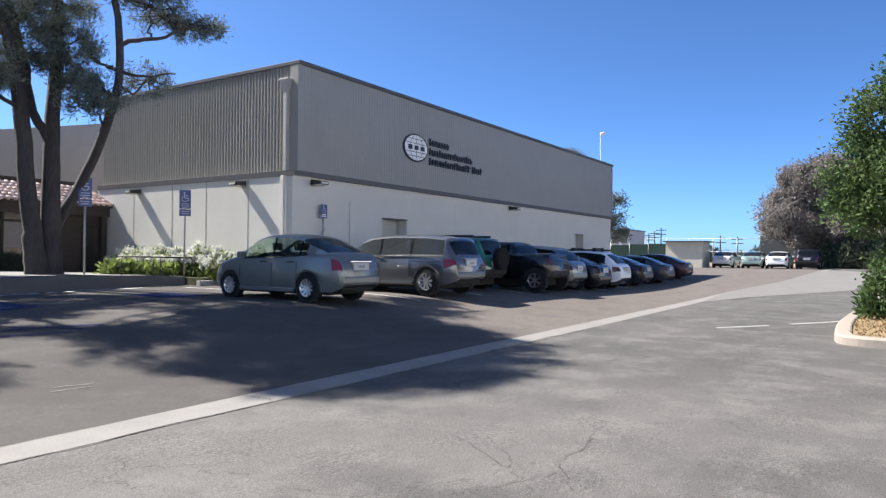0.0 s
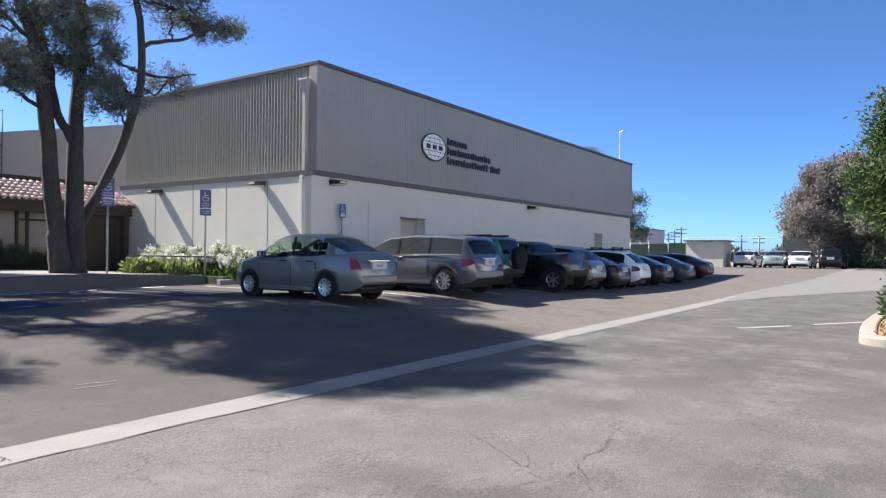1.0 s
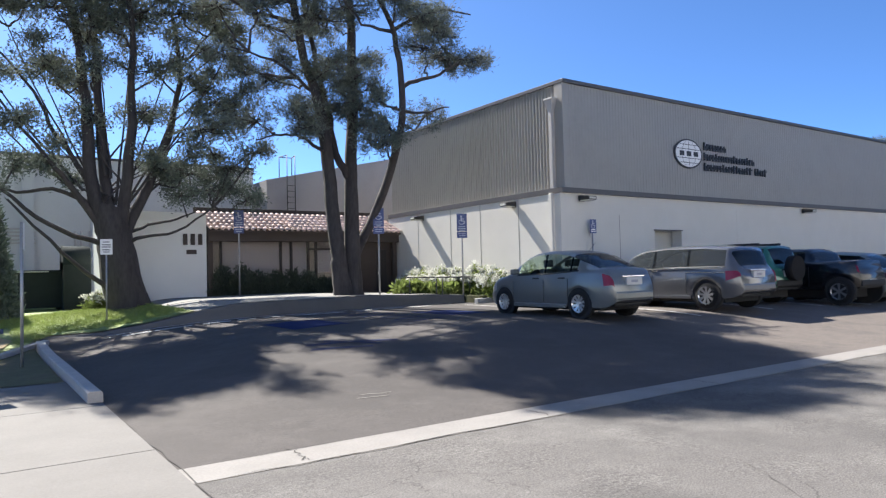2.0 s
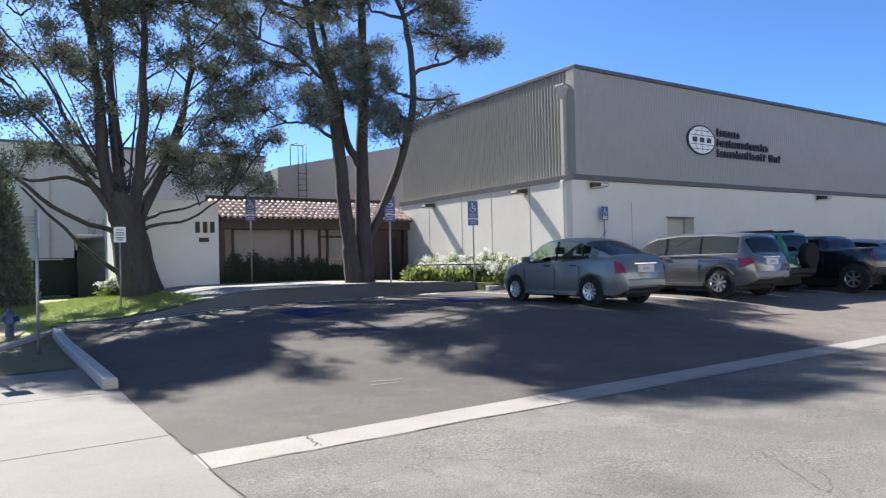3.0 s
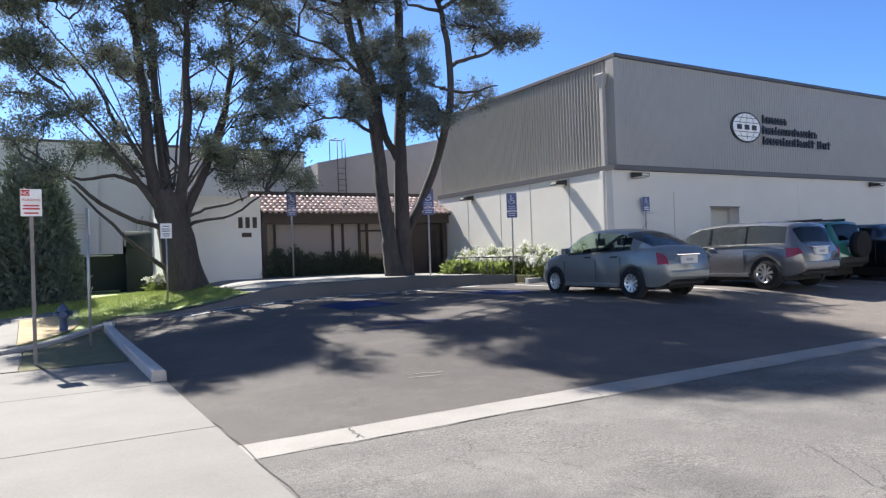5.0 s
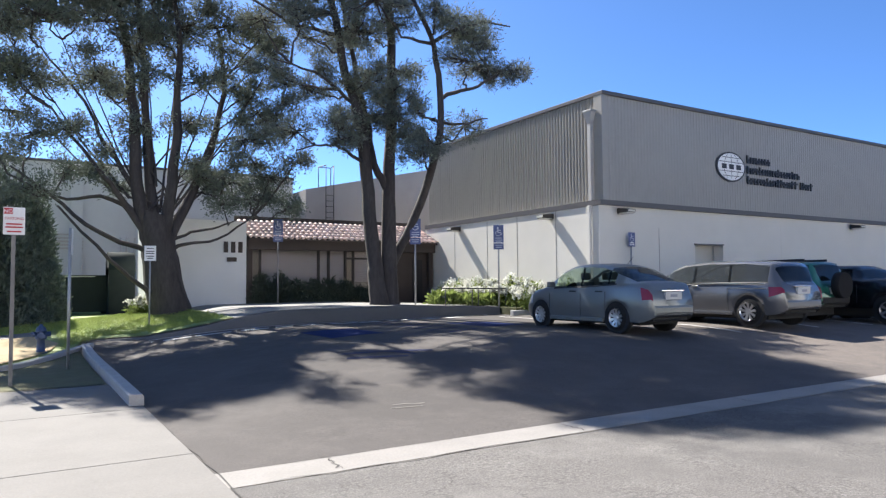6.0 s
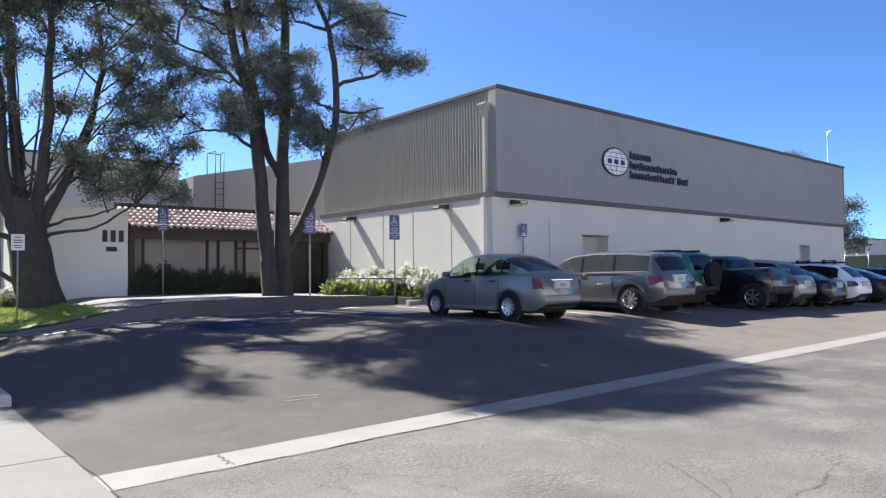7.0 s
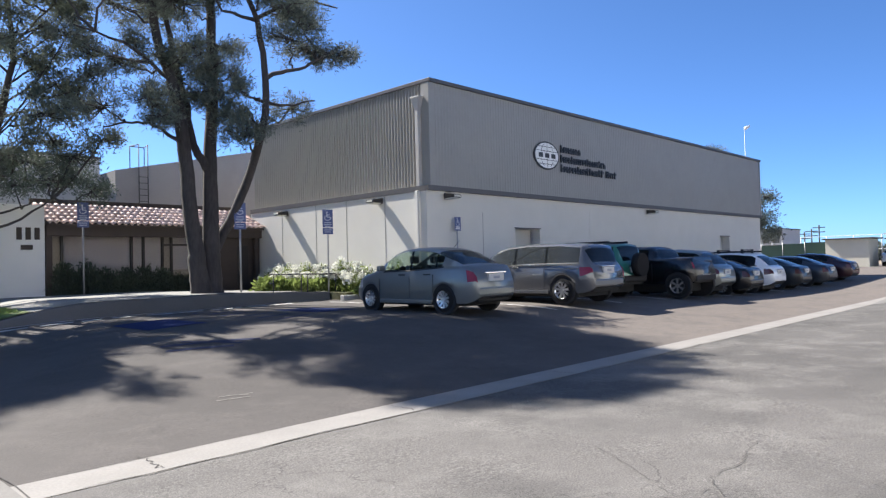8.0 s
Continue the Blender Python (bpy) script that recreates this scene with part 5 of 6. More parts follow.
# broad grey-leaved tree by the far fence
FX = 74
stems = [([(FX, 4.6, 0.4), (FX, 4.8, 2.5), (FX, 5.3, 5.0), (FX, 5.6, 8.0)], 0.5, 0.15), ([(FX, 4.7, 2.0), (FX, 7.0, 4.5), (FX, 9, 6)], 0.25, 0.08), ([(FX, 4.7, 2.0), (FX, 2.5, 4.5), (FX, 1, 7)], 0.25, 0.08)]
clumps = []
for k in range(90):
    a, b = rng.uniform(-0.25, math.pi + 0.25), math.sqrt(rng.uniform(0.05, 1.0))
    clumps.append((FX + float(rng.normal(0, 1.8)), 4.3 + 5.4 * float(b * math.cos(a)), 5.6 + 5.2 * float(b * math.sin(a)) - 0.8 * float(rng.uniform(0, 1)), float(rng.uniform(0.9, 1.4))))
for k in range(26):
    clumps.append((FX + float(rng.normal(0, 1.5)), 3.6 + float(rng.uniform(-3.6, 3.8)), float(rng.uniform(2.6, 5.0)), float(rng.uniform(0.8, 1.2))))
big_tree("broad grey-green tree hanging over parked cars", (FX, 4.6, 0.5), stems, clumps, dict(len=0.27, wid=0.05, spread=0.32, mat=M_GREYLEAF), twigs=11, count=60)
# slim trees behind the hall
for x, y, z, h in ((58.0, 20.6, 4.2, 1.0), (70.0, 28.6, 12.2, 0.6)):
    stems = [([(x, y, 0.3), (x, y, z * 0.6), (x, y, z)], 0.16, 0.06)]
    clumps = [(x + h * float(rng.normal(0, 0.6)), y + h * float(rng.normal(0, 0.7)), z + h * float(rng.normal(0, 0.8)), 0.7 * h) for _ in range(9 if h > 0.9 else 3)]
    big_tree("slim dark green tree behind the hall", (x, y, 0.4), stems, clumps, dict(len=0.24, wid=0.035, spread=0.25, mat=M_PINE), twigs=9, count=34, group="trees behind the hall")


# ---- kerbs ----
def kerb_run(name, pts, w, h, mat, label, base=-0.05, top=None):
    """A kerb with rounded shoulders swept along a line on the land; its inner side lies to the left of the line."""
    bm = bmesh.new()
    secs = []
    for i, (x, y) in enumerate(pts):
        a, b = pts[max(i - 1, 0)], pts[min(i + 1, len(pts) - 1)]
        d = Vector((b[0] - a[0], b[1] - a[1], 0)).normalized()
        n = Vector((-d.y, d.x, 0))
        g = H(x, y)
        secs.append([bm.verts.new(Vector((x, y, g)) + n * (w * u) + Vector((0, 0, z)))
                     for u, z in ((0, base), (0.02, h * 0.8), (0.14, h), (0.9, h), (1, h * 0.9), (1, base))])
    for a, b in zip(secs, secs[1:]):
        for k in range(5):
            bm.faces.new((a[k], b[k], b[k + 1], a[k + 1]))
    bm.faces.new(secs[0])
    bm.faces.new(secs[-1][::-1])
    bmesh.ops.recalc_face_normals(bm, faces=bm.faces)
    return tagged(part(name, bm, mat), label, "kerb", kind="structure")


y = 9.95
while y < 18.2:
    y1 = min(y + 2.75, 18.35)
    kerb_run("kerb", [(1.45, y + 0.004), (1.45, (y + y1) / 2), (1.45, y1 - 0.004)], 0.185, 0.15, M_KERB, "worn concrete kerb along the car park edge")
    y = y1
kerb_run("kerb", [(1.42, 18.6), (0.95, 17.8), (0.45, 16.75), (-0.1, 15.7), (-0.8, 14.9), (-2.5, 14.3), (-7, 14.0)], 0.16, 0.11, M_KERB, "pale curved kerb round the lawn")
path_slab = poly_sheet("footpath", [(-30, 19.4), (0.3, 21.0), (0.45, 22.0), (-30, 20.6)], 0.075, M_CONC)
tagged(path_slab, "pale concrete footpath across the lawn", "path", kind="structure")
M_WALK = material("walk_concrete", (0.215, 0.207, 0.193), 0.9, var=0.1, scale=1.5, fine=40, stain=0.5)
walkway = tagged(empty("walkway", 10.5, 27, 0.5), "raised concrete walkway before the entrance", "walkway", kind="structure")
for k in range(6):
    x0 = 4.95 + k * 1.56
    o = sheet("slab", lin(x0 + 0.006, x0 + 1.554, 7), lin(0, 1, 9), lambda a, b: (a, bank_foot(a) + 0.13 + b * (27.9 - bank_foot(a) - 0.13)), M_WALK, walkway, 0.02)
    o.matrix_parent_inverse = Matrix.Translation((-10.5, -27, -0.5))

# ---- paint on the asphalt ----
M_LINE = material("worn_white_line", (0.58, 0.57, 0.55), 0.85, var=0.3, scale=4, fine=22, stain=0.8, tint=(0.3, 0.29, 0.28))
M_BLUE = material("worn_blue_paint", (0.02, 0.032, 0.1), 1.0, spec=0.08, var=0.25, scale=4, fine=20, stain=0.5, tint=(0.045, 0.055, 0.11))


def stripe(x0, y0, x1, y1, w, mat, label, lift=0.005):
    """A painted stripe laid on the land."""
    n = max(2, int(math.hypot(x1 - x0, y1 - y0) / 0.4))
    d = Vector((x1 - x0, y1 - y0, 0)).normalized()
    s = Vector((-d.y, d.x, 0)) * w / 2
    vs, fs = [], []
    for k in range(n + 1):
        t = k / n
        for q in (-1, 1):
            x, y = x0 + (x1 - x0) * t + s.x * q, y0 + (y1 - y0) * t + s.y * q
            vs.append((x, y, land(x, y) + lift))
    for k in range(n):
        fs.append((2 * k, 2 * k + 2, 2 * k + 3, 2 * k + 1))
    return tagged(raw("painted_line", vs, fs, mat), label, "road marking", kind="structure")


xl = lin(2.3, 13.7, 30)
for a, b in zip(xl, xl[1:]):
    stripe(a, bank_foot(a) - 0.08, b, bank_foot(b) - 0.08, 0.09, M_LINE, "worn white line at the head of the bays", 0.012)
for x in (13.45,):
    stripe(x, 12.4, x, 18.3, 0.1, M_LINE, "worn white bay line")
for x in (14.6, 17.8, 20.55, 23.4, 26.0, 28.6, 31.5, 35.0, 38.8):
    stripe(x, 10.2, x, 15.6, 0.1, M_LINE, "worn white bay line")
for k in range(6):
    stripe(8.25, 13.2 + 0.8 * k, 9.55, 13.9 + 0.8 * k, 0.1, M_BLUE, "worn blue hatching between bays")
for cx, cy in ((6.35, 14.8), (10.75, 15.3)):
    r = tagged(poly_sheet("painted_square", [(cx - 0.65, cy - 1.0), (cx + 0.65, cy - 1.0), (cx + 0.65, cy + 1.0), (cx - 0.65, cy + 1.0)], 0.005, M_BLUE), "blue painted accessible bay square", "road marking", kind="structure")
M_BLUEW = material("faded_blue_line", (0.04, 0.046, 0.085), 1.0, spec=0.08, var=0.3, scale=5, fine=25, stain=0.8, tint=(0.07, 0.066, 0.075))
M_CHALK = material("faded_chalk", (0.2, 0.185, 0.17), 0.95, var=0.4, scale=8, fine=30, stain=0.8, tint=(0.15, 0.135, 0.12))
M_FAINT = material("faint_white_line", (0.36, 0.35, 0.335), 0.9, var=0.4, scale=5, fine=25, stain=0.9, tint=(0.2, 0.19, 0.18))
for a, b, c, d, w in ((4.9, 11.4, 6.3, 10.6, 0.16), (4.8, 10.95, 5.7, 10.4, 0.14), (5.3, 11.5, 5.9, 10.5, 0.1)):
    stripe(a, b, c, d, w, M_BLUEW, "worn blue line")
for a, b, c, d in ((16.3, 3.25, 17.6, 2.4), (18.3, 2.0, 20.0, 0.98)):
    stripe(a, b, c, d, 0.14, M_FAINT, "broken worn white line on the drive")
# worn white edge line along the bay heads, gapped to imitate tree shade
M_EDGE = material("worn_edge_line", (0.6, 0.59, 0.57), 0.9, var=0.35, scale=6, fine=25, stain=0.8, tint=(0.25, 0.24, 0.23))
x = 2.4
while x < 12.4:
    ln = float(rng.uniform(0.35, 0.9))
    stripe(x, bank_foot(x) - 0.55, x + ln, bank_foot(x + ln) - 0.55, 0.2, M_EDGE, "worn white edge line before the low wall, broken like tree shade", 0.01)
    x += ln + float(rng.uniform(0.05, 0.3))
for a, b, c, d in ((3.95, 7.66, 4.35, 7.56), (4.05, 7.8, 4.2, 7.78), (4.2, 7.78, 4.38, 7.66), (4.3, 7.72, 4.46, 7.7)):
    stripe(a, b, c, d, 0.022, M_CHALK, "faded chalk mark on the asphalt")

# cracks
M_CRACK = material("crack", (0.06, 0.055, 0.05), 0.95, var=0.2)


def crack(pts, w, label="dark ragged crack"):
    line = bend([(x, y, 0) for x, y in pts], 6, 0.018)
    vs, fs = [], []
    for i, (x, y, _) in enumerate(line):
        a, b = line[max(i - 1, 0)], line[min(i + 1, len(line) - 1)]
        d = Vector((b[0] - a[0], b[1] - a[1], 0)).normalized()
        q = w * rng.uniform(0.4, 1.3) / 2 * (0.2 if i in (0, len(line) - 1) else 1)
        for sg in (-1, 1):
            xx, yy = x - d.y * q * sg, y + d.x * q * sg
            vs.append((xx, yy, H(xx, yy) + 0.0085))
    for k in range(len(line) - 1):
        fs.append((2 * k, 2 * k + 2, 2 * k + 3, 2 * k + 1))
    return tagged(raw("crack", vs, fs, M_CRACK), label, "crack", kind="structure")


crack([(2.43, 6.08), (2.45, 5.95), (2.42, 5.8), (2.43, 5.58)], 0.013, "crack across the concrete gutter")
crack([(5.2, 6.05), (5.25, 5.8), (5.22, 5.58)], 0.014, "crack across the concrete gutter")
crack([(8.3, 6.05), (8.33, 5.57)], 0.014, "crack across the concrete gutter")
crack([(6.19, 2.27), (5.77, 2.22), (5.4, 2.12), (4.97, 2.14), (4.71, 1.99), (4.39, 1.78)], 0.008, "ragged crack in the old asphalt")
crack([(4.74, 2.05), (4.43, 2.17), (4.0, 2.38)], 0.006, "ragged crack in the old asphalt")
crack([(5.16, 3.25), (4.8, 2.7), (4.59, 2.39), (4.41, 2.2)], 0.006, "ragged crack in the old asphalt")
crack([(1.7, 5.54), (4, 5.545), (7, 5.54), (10, 5.545), (12.8, 5.54)], 0.012, "open joint between gutter and drive")
crack([(1.6, 6.045), (4, 6.05), (7, 6.045), (10, 6.05), (13, 6.045)], 0.008, "open joint between gutter and car park")
crack([(1.455, 9.7), (1.46, 8), (1.455, 6.1), (1.46, 4.0), (1.455, 1.5), (1.46, -2)], 0.009, "open joint along the pavement edge")

# ---- signs ----
M_POST = material("galvanised_post", (0.34, 0.34, 0.34), 0.5, 0.6, var=0.15, scale=5, fine=30)
M_SBLUE = material("sign_blue", (0.05, 0.075, 0.2), 0.4, var=0.06)
M_SYMBOL = material("faded_sign_white", (0.42, 0.45, 0.55), 0.5, var=0.1, scale=12)
M_SRED = material("sign_red", (0.45, 0.02, 0.03), 0.45, var=0.06)
M_SWHITE = material("sign_panel_white", (0.75, 0.74, 0.72), 0.45, var=0.06, scale=5)


def words(text, x, z, size, mat, parent, y=-0.012):
    """Raised lettering with the built-in font, facing -y."""
    cu = bpy.data.curves.new("lettering", "FONT")
    cu.body, cu.size, cu.extrude, cu.align_x = text, size, 0.0015, "CENTER"
    tmp = bpy.data.objects.new("lettering", cu)
    scene.collection.objects.link(tmp)
    me = bpy.data.meshes.new_from_object(tmp.evaluated_get(bpy.context.evaluated_depsgraph_get()))
    bpy.data.objects.remove(tmp)
    me.materials.append(mat)
    o = new("lettering", me)
    o.parent = parent
    o.matrix_basis = pose(x, y, z, 90, 0, 0)
    return o


M_TIMBER = material("weathered_post", (0.2, 0.185, 0.17), 0.85, var=0.2, scale=4, fine=30, stretch=(1, 1, 0.2), stain=0.5)


def post_sign(x, y, z, top, rz, panels, label, post=0.03, square=False):
    """A sign on a post. panels: (width, bottom, top, material)."""
    r = tagged(empty("street_sign", x, y, z, rz), label, "sign")
    if square:
        part("post", bx(-post, post, -post, post, -0.2, top, 0.006), M_TIMBER, r)
    else:
        part("post", rodm((0, 0, -0.2), (0, 0, top), post, n=8), M_POST, r)
    for w, a, b, m in panels:
        part("panel", bx(-w / 2, w / 2, -post - 0.012, -post - 0.006, a, b, 0.002), m, r)
    return r


def wheelchair(r, z, s, y):
    """The accessible bay symbol from plain bars and a ring."""
    for u, v, w, h in ((-0.02, 0.11, 0.05, 0.05), (-0.02, 0.02, 0.035, 0.12), (0.03, 0.03, 0.09, 0.025), (0.03, -0.04, 0.1, 0.025), (0.085, -0.08, 0.025, 0.09)):
        part("symbol_bar", bx((u - w / 2) * s, (u + w / 2) * s, y - 0.003, y, z + (v - h / 2) * s, z + (v + h / 2) * s), M_SYMBOL, r)
    bm = bmesh.new()
    for k in range(14):
        a0, a1 = [math.pi * (0.75 + 1.1 * q / 14) for q in (k, k + 1)]
        vs = [bm.verts.new((s * (rr * math.cos(a)) - 0.005 * s, y - 0.003, z + s * (rr * math.sin(a) - 0.06))) for a, rr in ((a0, 0.075), (a1, 0.075), (a1, 0.098), (a0, 0.098))]
        bm.faces.new(vs)
    bmesh.ops.solidify(bm, geom=bm.faces[:], thickness=0.002)
    part("symbol_ring", bm, M_SYMBOL, r)


BAY = "accessible bay signs"
for x, y, z, top, rz in ((8.29, 25.3, 0.5, 3.57, -18), (11.3, 20.1, 0.5, 3.28, -25), (14.35, 19.55, 0.8, 2.84, -30)):
    t = top
    r = post_sign(x, y, z, t, rz, [(0.36, t - 0.62, t, M_SBLUE), (0.36, t - 0.86, t - 0.64, M_SBLUE)], "blue accessible parking sign on a steel post", 0.03)
    tagged(r, group=BAY)
    wheelchair(r, t - 0.22, 1.1, -0.043)
    for k, (zz, w) in enumerate(((t - 0.46, 0.24), (t - 0.53, 0.26), (t - 0.59, 0.18), (t - 0.71, 0.26), (t - 0.78, 0.22))):
        part("text_bar", bx(-w / 2, w / 2, -0.046, -0.0425, zz - 0.012, zz + 0.012), M_SYMBOL, r)
r = post_sign(17.0, 15.86, 0.5, 2.72, 0, [(0.3, 2.26, 2.72, M_SBLUE)], "small blue accessible parking sign by the hall wall", 0.025)
wheelchair(r, 2.56, 0.9, -0.037)
for zz, w in ((2.38, 0.2), (2.32, 0.22)):
    part("text_bar", bx(-w / 2, w / 2, -0.041, -0.0375, zz - 0.018, zz + 0.018), M_SWHITE, r)
r = post_sign(-0.09, 12.98, 0.0, 2.86, 4, [(0.3, 2.43, 2.87, M_SWHITE)], "white no parking sign with red lettering on a square post", 0.028, True)
part("header", bx(-0.145, -0.02, -0.052, -0.048, 2.76, 2.855), M_SRED, r)
words("NO", -0.082, 2.778, 0.078, M_SWHITE, r, -0.054)
words("PARKING", 0.0, 2.67, 0.062, M_SRED, r, -0.049)
for zz, w in ((2.6, 0.22), (2.55, 0.24), (2.48, 0.2)):
    part("text_bar", bx(-w / 2, w / 2, -0.051, -0.0475, zz - 0.012, zz + 0.012), M_SRED, r)
r = post_sign(0.82, 14.98, 0.0, 2.72, 82, [(0.3, 2.2, 2.7, M_SWHITE)], "street sign seen edge-on, on a thin post", 0.028)
r = post_sign(3.18, 21.15, 0.28, 2.45, -8, [(0.31, 2.03, 2.46, M_SWHITE)], "small white notice on a thin post in the lawn", 0.022)
for zz, w in ((2.38, 0.18), (2.3, 0.22), (2.24, 0.22), (2.16, 0.2), (2.1, 0.16)):
    part("text_bar", bx(-w / 2, w / 2, -0.038, -0.0345, zz - 0.012, zz + 0.012), M_SIGNK, r)

# ---- hydrant ----
M_HYD = material("hydrant_blue", (0.032, 0.06, 0.13), 0.5, var=0.2, scale=6, stain=0.4)
hy = tagged(empty("fire_hydrant", 0.44, 17.9, H(0.44, 17.9)), "blue painted fire hydrant with two outlets", "hydrant")


def lathe(profile, n=16):
    bm = bmesh.new()
    rows = [[bm.verts.new((r * math.cos(2 * math.pi * k / n), r * math.sin(2 * math.pi * k / n), z)) for k in range(n)] for r, z in profile]
    for a, b in zip(rows, rows[1:]):
        for k in range(n):
            bm.faces.new((a[k], a[(k + 1) % n], b[(k + 1) % n], b[k])).smooth = True
    bm.faces.new(rows[0][::-1])
    bm.faces.new(rows[-1])
    return bm


part("barrel", lathe([(0.17, 0.0), (0.17, 0.07), (0.11, 0.1), (0.1, 0.42), (0.15, 0.44), (0.15, 0.5), (0.13, 0.52), (0.12, 0.62)]), M_HYD, hy)
part("bonnet", lathe([(0.14, 0.62), (0.14, 0.66), (0.11, 0.74), (0.05, 0.79), (0.03, 0.84)]), M_HYD, hy)
part("outlet", rodm((-0.24, 0, 0.56), (-0.1, 0, 0.56), 0.07, 0.07, 12), M_HYD, hy)
part("outlet", rodm((0.1, 0, 0.56), (0.24, 0, 0.56), 0.07, 0.07, 12), M_HYD, hy)
part("outlet", rodm((0, -0.26, 0.54), (0, -0.1, 0.54), 0.09, 0.09, 12), M_HYD, hy)

hy.scale = (0.8, 0.8, 0.82)

# ---- planter, shrubs, rail ----
M_PLANTER = material("planter_concrete", (0.36, 0.35, 0.33), 0.9, var=0.12, scale=2, stain=0.4)
PX1, PY1, PZ = 15.72, 25.85, 0.76
pl = tagged(empty("planter", 13.6, 19, 0.5), "low grey raised planting bed beside the hall", "planter")
bed = [(12.4, 19.95), (14.35, 19.6), (14.35, 18.6), (PX1, 18.6), (PX1, PY1), (15.2, PY1)]
o = part("soil", plate([(x, y, 0.3) for x, y in bed], PZ - 0.3), M_SOIL, pl)
o3 = part("kerb", bx(14.1, 15.71, 18.4, 18.59, 0.3, 0.68, 0.02), M_PLANTER, pl)
for q in (o, o3):
    q.matrix_parent_inverse = Matrix.Translation((-13.6, -19, -0.5))
M_SHRUB = leaf_material("shrub_leaves", (0.2, 0.25, 0.075), (0.28, 0.3, 0.11), 0.4)
M_DARKSHRUB = leaf_material("dark_shrub_leaves", (0.075, 0.09, 0.065), (0.09, 0.1, 0.075), 0.15)
M_HEDGE = leaf_material("hedge_leaves", (0.13, 0.16, 0.125), (0.16, 0.18, 0.145), 0.2)
M_PETAL = leaf_material("white_petals", (0.66, 0.66, 0.6), (0.58, 0.57, 0.5), 0.3)


def bush(name, x, y, z, rx, ry, h, leaf, n, size, label, bloom=None, nb=0, group=""):
    r = tagged(empty(name, x, y, z), label, "shrub", group)
    vs, fs = [], []
    for k in range(7):
        a = rng.uniform(0, 6.28)
        tube(vs, fs, [(0.04 * math.cos(a), 0.04 * math.sin(a), -0.05), (rx * 0.3 * math.cos(a), ry * 0.3 * math.sin(a), h * 0.45), (rx * 0.6 * math.cos(a), ry * 0.6 * math.sin(a), h * 0.85)], 0.015, 0.006, 5)
    raw("stem", vs, fs, M_BARK, r, True)

    def shell(m, lo, hi, zmin):
        d = rng.normal(0, 1, (m, 3))
        d /= np.linalg.norm(d, axis=1)[:, None]
        d[:, 2] = np.abs(d[:, 2])
        lump = 1 + 0.22 * np.sin(5 * np.arctan2(d[:, 1], d[:, 0]) + x * 3) * (1 - d[:, 2])
        q = d * rng.uniform(lo, hi, (m, 1)) * lump[:, None] * (rx, ry, h)
        q[:, 2] = np.maximum(q[:, 2], zmin + rng.uniform(0, 0.12, m))
        return q, d
    q, d = shell(n, 0.3, 1.0, 0.02)
    v, f = blades(q, d + (0, 0, 0.6), 6, size, size * 0.16, 0.05)
    tagged(mesh_np("foliage", v, f, leaf, r), kind="stuff")
    if bloom:
        # blossom heads: loose tufts on stalks, with leaves between
        q, d = shell(max(nb // 9, 2), 0.85, 1.12, h * 0.55)
        q, d = np.repeat(q, 7, axis=0) + rng.normal(0, 0.05, (7 * len(q), 3)), np.repeat(d, 7, axis=0)
        v, f = blades(q, d, 9, 0.075, 0.028, 0.035)
        tagged(mesh_np("blossom", v, f, bloom, r, ), "white blossom clusters", kind="stuff")
    return r


BED = "shrubs in the planting bed"
for k in range(7):
    yy = 17.6 + k * 1.08 if k else 17.0
    bush("flowering_shrub", 15.1 + rng.uniform(-0.12, 0.08), yy, PZ - 0.04 if yy > 18.7 else 0.5, 0.5, 0.66, (0.98 if yy > 18.7 else 1.22) + rng.uniform(-0.12, 0.14), M_SHRUB, 420, 0.13, "shrub covered in white blossom by the hall wall", M_PETAL, 420, BED)
for k in range(9):
    bush("green_shrub", 12.8 + 0.34 * k + rng.uniform(-0.08, 0.08), 20.8 - 0.1 * k + rng.uniform(-0.04, 0.25), PZ - 0.04, 0.3, 0.35, 0.46 + rng.uniform(-0.1, 0.12), M_SHRUB, 130, 0.22, "small bright green strappy shrub", None, 0, BED)
rail = tagged(empty("handrail", 12.45, 20.05, PZ - 0.02), "thin black metal handrail along the planting bed", "handrail")
rail.matrix_basis = pose(12.4, 20.02, PZ + 0.02, 0, 0, -9)
part("top_rail", rodm((-0.1, 0, 0.66), (3.45, 0, 0.6), 0.024, n=8), M_SIGNK, rail)
for x in (0.03, 1.04, 1.27, 2.35, 3.4):
    part("post", rodm((x, 0, -0.05), (x, 0, 0.6), 0.022, n=8), M_SIGNK, rail)
part("mid_rail", rodm((-0.1, 0, 0.36), (0.03, 0, 0.36), 0.018, n=8), M_SIGNK, rail)
# dark shrubs before the lobby glass
for k in range(8):
    bush("dark_shrub", 7.95 + k * 0.68, 26.1 + rng.uniform(-0.1, 0.1), 0.6, 0.5, 0.35, 1.42 - 0.06 * k + 0.12 * math.sin(k * 1.9) + rng.uniform(-0.06, 0.06), M_DARKSHRUB, 900, 0.13, "dark clipped shrub before the lobby windows", None, 0, "shrubs before the lobby")
bush("white_flower_clump", 3.75, 25.75, 0.62, 0.55, 0.3, 0.55, M_SHRUB, 300, 0.13, "low clump of white flowers at the wing wall", M_PETAL, 160)
